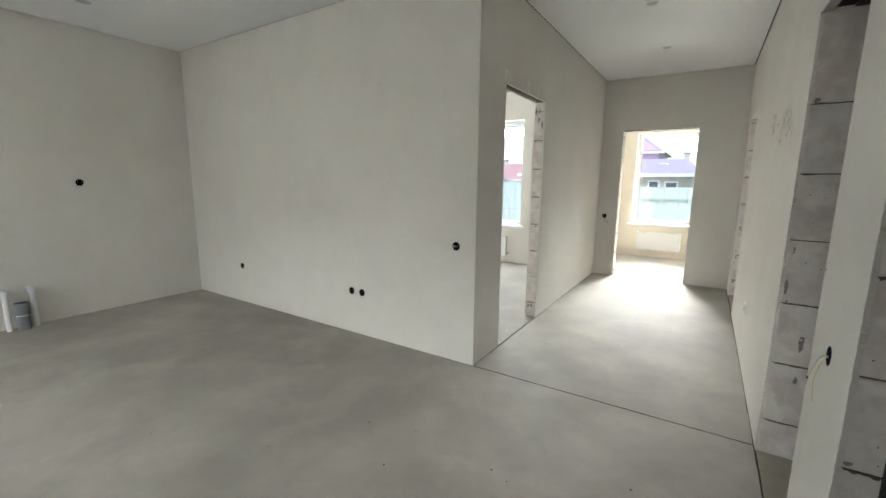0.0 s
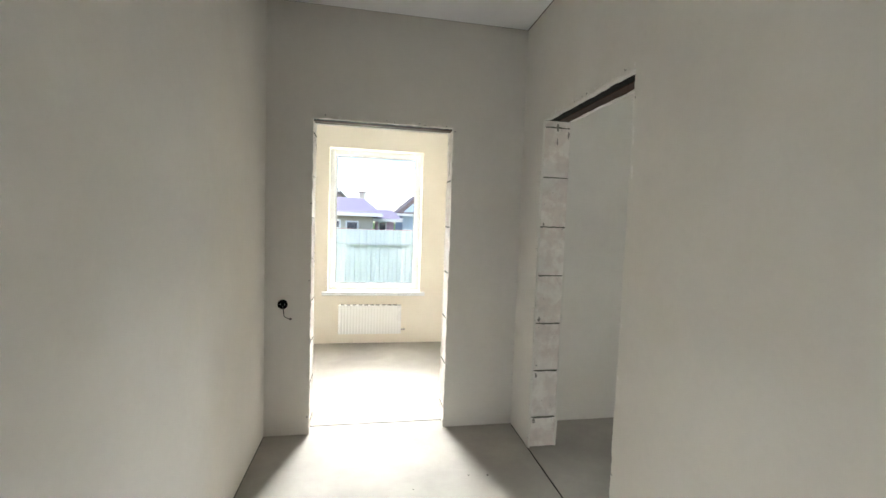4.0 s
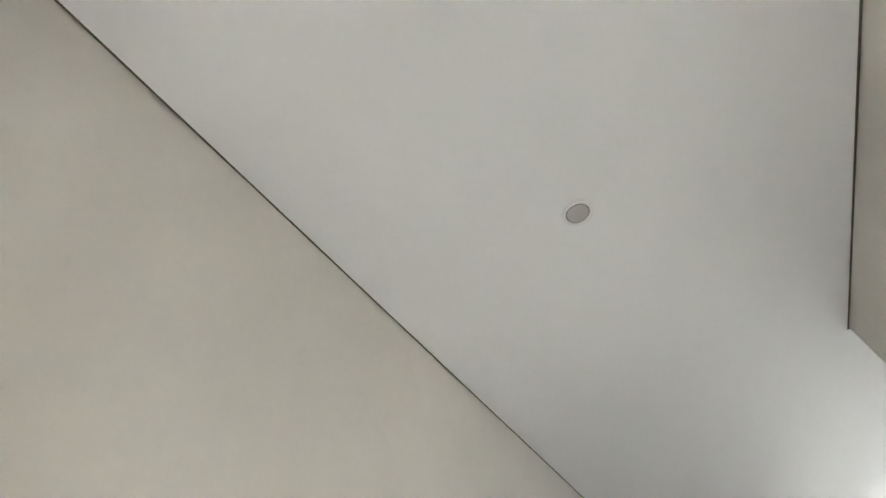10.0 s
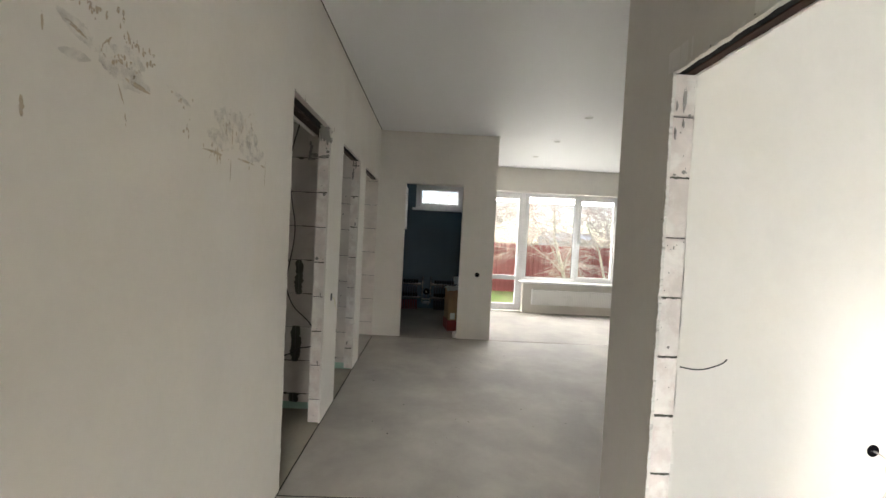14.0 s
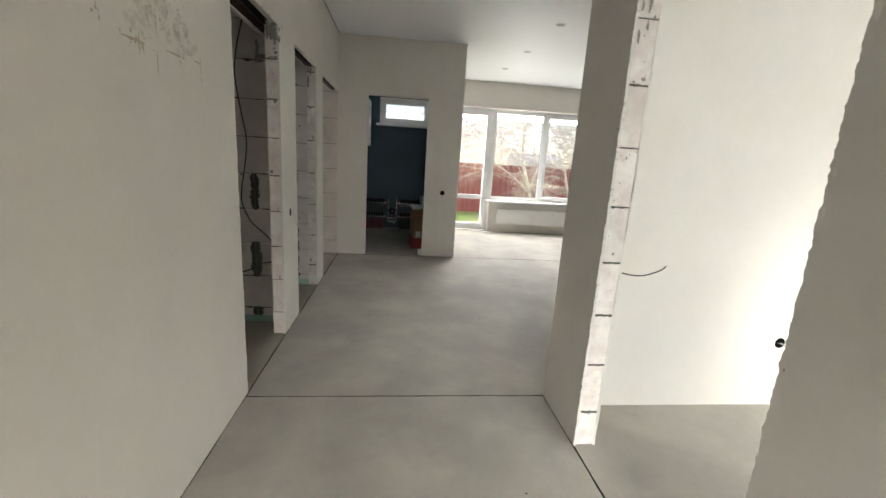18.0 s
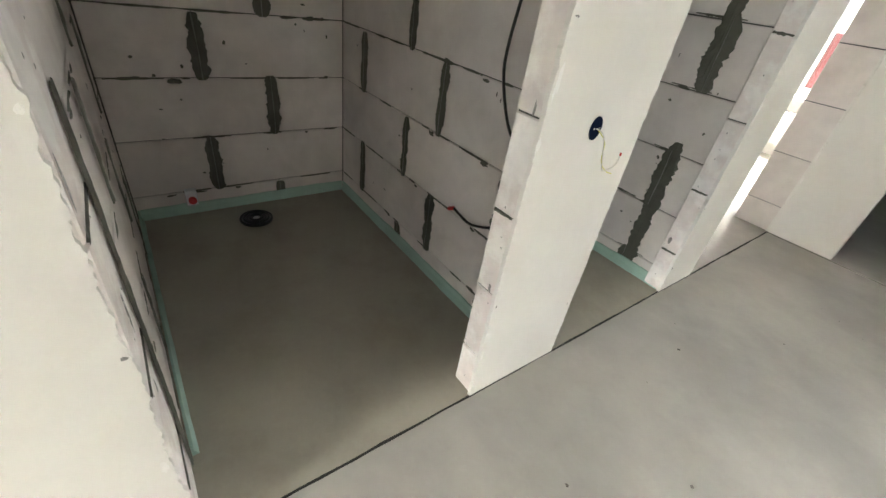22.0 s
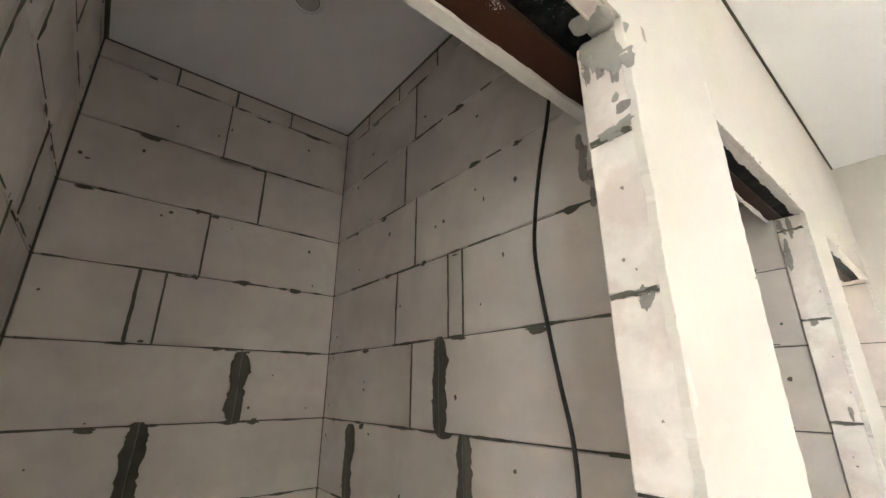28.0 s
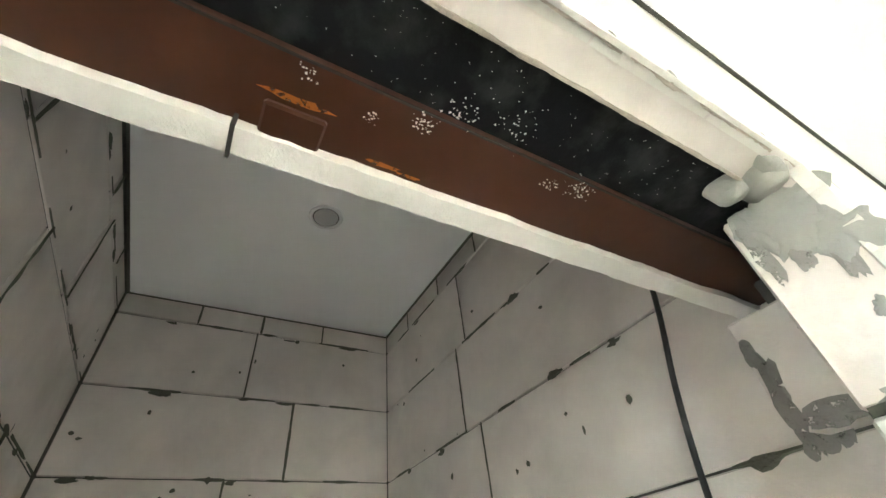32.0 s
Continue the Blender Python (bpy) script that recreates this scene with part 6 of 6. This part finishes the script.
lump = bmesh.new()
for u, z, ru, rz, up in ((1.697, 2.022, 0.042, 0.04, 0.007), (1.675, 1.99, 0.022, 0.03, 0.006), (1.722, 2.03, 0.016, 0.03, 0.008), (1.7, 1.868, 0.03, 0.011, 0.004), (1.68, 1.875, 0.018, 0.008, 0.004), (1.69, 1.925, 0.006, 0.007, 0.002)):
    flake(lump, "y", CL[0], 1, u, z, ru, rz, rnd, lift=up, n=40)
for x, y, rx, ry, up in ((1.69, -0.79, 0.026, 0.022, 0.012), (1.712, -0.775, 0.018, 0.014, 0.01), (1.674, -0.78, 0.012, 0.02, 0.008)):
    ring, mid = [], lump.verts.new((x, y, CL[2] - up))
    for k in range(24):
        a = 2 * math.pi * k / 24
        f_ = 1 + 0.3 * noise.noise(Vector((math.cos(a), math.sin(a), x * 90)))
        ring.append((lump.verts.new((x + rx * 0.7 * f_ * math.cos(a), y + ry * 0.7 * f_ * math.sin(a), CL[2] - up * 0.75)), lump.verts.new((x + rx * f_ * math.cos(a), y + ry * f_ * math.sin(a), CL[2] + 0.012))))
    for k in range(24):
        p, q = ring[k], ring[(k + 1) % 24]
        lump.faces.new((mid, q[0], p[0]))
        lump.faces.new((p[0], q[0], q[1], p[1]))
GREY_FILL = material("grey_adhesive", (0.34, 0.335, 0.31), 0.9, spread=0.15, scale=18, fine=110, bump=0.6, dist=0.004)
part("adhesive_daub", lump, GREY_FILL, east, "grey tile adhesive daubed at the lintel's end", smooth=True)

bm = bmesh.new()
for ox, oz, c in ((0, 0, [(0, 0.012), (0.002, -0.012)]), (0.01, 0, [(0.010, 0.011), (0.001, 0.011), (0.0, 0.002), (0.007, 0.0), (0.008, -0.008), (0.0, -0.012)])):
    for (x0, z0), (x1, z1) in zip(c, c[1:]):
        rod(bm, (1.722 - ox - x0, CL[0] + 0.0022, 1.245 + z0), (1.722 - ox - x1, CL[0] + 0.0022, 1.245 + z1), 0.0008, sides=5)
part("pencil_mark", bm, SPOT, east, "pencilled number 15")

bm, rust = bmesh.new(), bmesh.new()
spots = [(rnd.uniform(-0.75, -0.1), rnd.uniform(1.705, 1.762), rnd.uniform(0.00015, 0.0005)) for k in range(220)]
for u, x, n, s in ((-0.39, 1.775, 10, 0.004), (-0.478, 1.775, 26, 0.005), (-0.44, 1.788, 7, 0.003), (-0.64, 1.776, 34, 0.007), (-0.61, 1.782, 16, 0.005), (-0.5, 1.757, 18, 0.008), (-0.55, 1.75, 14, 0.01)):
    spots += [(u + rnd.gauss(0, s), x + rnd.gauss(0, s * 0.7), rnd.uniform(0.0002, 0.001)) for k in range(n * 2)]
for u, x, r in spots:
    z = CL[2] + (0.0155 if x < 1.766 else 0.0065)
    ring = [bm.verts.new((x + r * math.cos(a) * rnd.uniform(0.4, 1.5), u + r * math.sin(a) * rnd.uniform(0.4, 1.8), z)) for a in [i * math.pi / 3 for i in range(6)]]
    bm.faces.new(ring)
tagged(part("plaster_splashes", bm, PAPER, east, "white plaster splashes on the steel"), kind="stuff")
for u, x, ru, rx in ((-0.388, 1.797, 0.026, 0.0035), (-0.465, 1.824, 0.014, 0.003), (-0.488, 1.826, 0.012, 0.002)):
    ring = [rust.verts.new((x + rx * math.cos(a) * rnd.uniform(0.6, 1.2), u + ru * math.sin(a) * rnd.uniform(0.7, 1.2), CL[2] + 0.0062)) for a in [i * math.pi / 6 for i in range(12)]]
    rust.faces.new(ring)
part("rust_spots", rust, RUST, east, "orange rust spots")
bm = bmesh.new()
box(bm, (1.7655, -1.04, CL[2] + 0.0066), (1.7672, CL[1], CL[2] + 0.0085))
part("seam", bm, VOID, east, "dark seam between the steel angles")
part("crack", boxed((1.826, -0.3535, CL[2] - 0.0055), (1.8575, -0.3505, CL[2] + 0.01)), VOID, east, "crack across the filler bead")
part("weld_tab", boxed((1.805, -0.412, CL[2] + 0.003), (1.838, -0.367, CL[2] + 0.02), 0.002), STEEL_BROWN, east, "small brown steel tab")

bm = bmesh.new()
for k in range(60):
    x, y = rnd.choice(((rnd.uniform(0.2, 1.5), rnd.uniform(-3, 3.4)), (rnd.uniform(-2.5, 1.5), rnd.uniform(-3.2, -0.2))))
    r = rnd.uniform(0.002, 0.006)
    top = bm.verts.new((x, y, r * 0.8))
    ring = [bm.verts.new((x + r * math.cos(a) * rnd.uniform(0.7, 1.4), y + r * math.sin(a) * rnd.uniform(0.7, 1.4), 0.0003)) for a in [i * 2 * math.pi / 5 for i in range(5)]]
    for i in range(5):
        bm.faces.new((top, ring[i], ring[(i + 1) % 5]))
tagged(part("floor_crumbs", bm, GRIT), "small dark mortar crumbs scattered on the screed", "crumbs", kind="stuff")

# pores and dark pits in the blocks
for owner, axis, c, sign, u0, u1 in ((cl_e, "x", 3.18, -1, -1.02, -0.07), (cl_s, "y", -1.046, 1, 1.8, 3.15), (cl_n, "y", -0.05, -1, 1.9, 3.15), (mid_s, "y", -2.0, 1, 1.7, 2.4)):
    bm = bmesh.new()
    for k in range(46):
        flake(bm, axis, c + sign * 0.0016, sign, rnd.uniform(u0, u1), rnd.uniform(0.1, 2.6), rnd.uniform(0.002, 0.008), rnd.uniform(0.002, 0.009), rnd)
    tagged(part("mortar_specks", bm, MORTAR_WET, owner, "grey mortar specks"), kind="stuff")

# ---- street side ----
gate = thing("street_gate", (-7.6, 10.45, GROUND), "gateway with an orange steel post and a pale blue frame", "gate")
part("orange_post", boxed((-0.34, -0.06, -0.1), (-0.09, 0.06, 1.85), 0.012), ORANGE, gate, "orange painted post")
part("post", boxed((0.24, -0.05, -0.1), (0.37, 0.05, 1.8), 0.01), BLUE_POST, gate)
part("beam", boxed((-0.34, -0.045, 1.86), (0.37, 0.045, 1.97), 0.01), BLUE_POST, gate)
part("cap", boxed((-0.36, -0.075, 1.971), (-0.07, 0.075, 1.99), 0.004), ORANGE, gate)



def car(at, turn):
    ob = thing("parked_car", at, "white hatchback parked across the street", "car", turn=turn)
    bm = bmesh.new()
    prof = [(-2.1, 0.35), (-2.15, 0.75), (-1.9, 0.95), (-1.2, 1.05), (-0.6, 1.5), (1.0, 1.52), (1.75, 1.1), (2.05, 1.0), (2.1, 0.4)]
    lo, hi = [bm.verts.new((x, -0.85, z)) for x, z in prof], [bm.verts.new((x, 0.85, z)) for x, z in prof]
    bm.faces.new(lo)
    bm.faces.new(hi[::-1])
    for i in range(len(prof)):
        j = (i + 1) % len(prof)
        bm.faces.new((lo[i], lo[j], hi[j], hi[i]))
    bmesh.ops.bevel(bm, geom=bm.edges[:], offset=0.08, segments=2, affect="EDGES")
    bmesh.ops.recalc_face_normals(bm, faces=bm.faces[:])
    part("body", bm, CAR_WHITE, ob, smooth=True)
    for s in (-1, 1):
        part("side_window", boxed((-0.55, s * 0.853 - 0.01, 1.08), (1.2, s * 0.853 + 0.01, 1.42), 0.02), DARK_GLASS, ob)
        part("headlight", boxed((-2.14, s * 0.6 - 0.15, 0.72), (-2.04, s * 0.6 + 0.15, 0.84), 0.02), PAPER, ob)
    part("windscreen", boxed((-1.18, -0.7, 1.08), (-0.72, 0.7, 1.42), 0.03), DARK_GLASS, ob)
    part("grille", boxed((-2.17, -0.45, 0.5), (-2.1, 0.45, 0.68), 0.02), BLACK, ob)
    for x in (-1.35, 1.3):
        for s in (-1, 1):
            wh = part("wheel", lathe([(0.31, -0.1), (0.33, -0.06), (0.33, 0.06), (0.31, 0.1)], 20, "y"), TYRE, ob)
            wh.location = (x, s * 0.78, 0.33)
            part("rim", lathe([(0.2, -0.105), (0.2, 0.105)], 16, "y"), CHROME, wh)
    return ob


car((-11.5, 16.5, GROUND), 60)
house("red_brick_house", 21.0, 31.0, 2.5, 10.9, 5.6, 7.6, ROOF_RED, ROOF_BROWN, "tall red brick house beyond the side fence", windows=((23.0, 2.2, 1.2, 1.4), (26.5, 2.2, 1.2, 1.4)))
lines = thing("overhead_line", (-22, 14.2, GROUND), "thin overhead power lines between two wooden poles", "power line")
for dx in (0, 48):
    bm = bmesh.new()
    rod(bm, (dx, 0, -0.3), (dx, 0, 6.4), 0.12, 0.09, sides=10)
    pole = part("pole", bm, BARK, lines)
    part("crossbar", boxed((dx - 0.04, -0.5, 5.4), (dx + 0.04, 0.5, 5.5), 0.01), BARK, pole)
for z0, z1, y in ((5.2, 4.6, -0.2), (5.6, 5.2, 0.2), (4.7, 4.1, 0.0)):
    part("wire", tube([(0, y, z0 + 0.45), (16, y, z0 - 0.05), (30, y, z1 + 0.15), (48, y, z1 + 0.85)], 0.012), CABLE, lines, smooth=True)
profile_fence("far_red_fence", -6.0, 6.0, 16.0, GROUND - 0.05, 1.1, FENCE_RED, -1, "low red steel fence across the street")
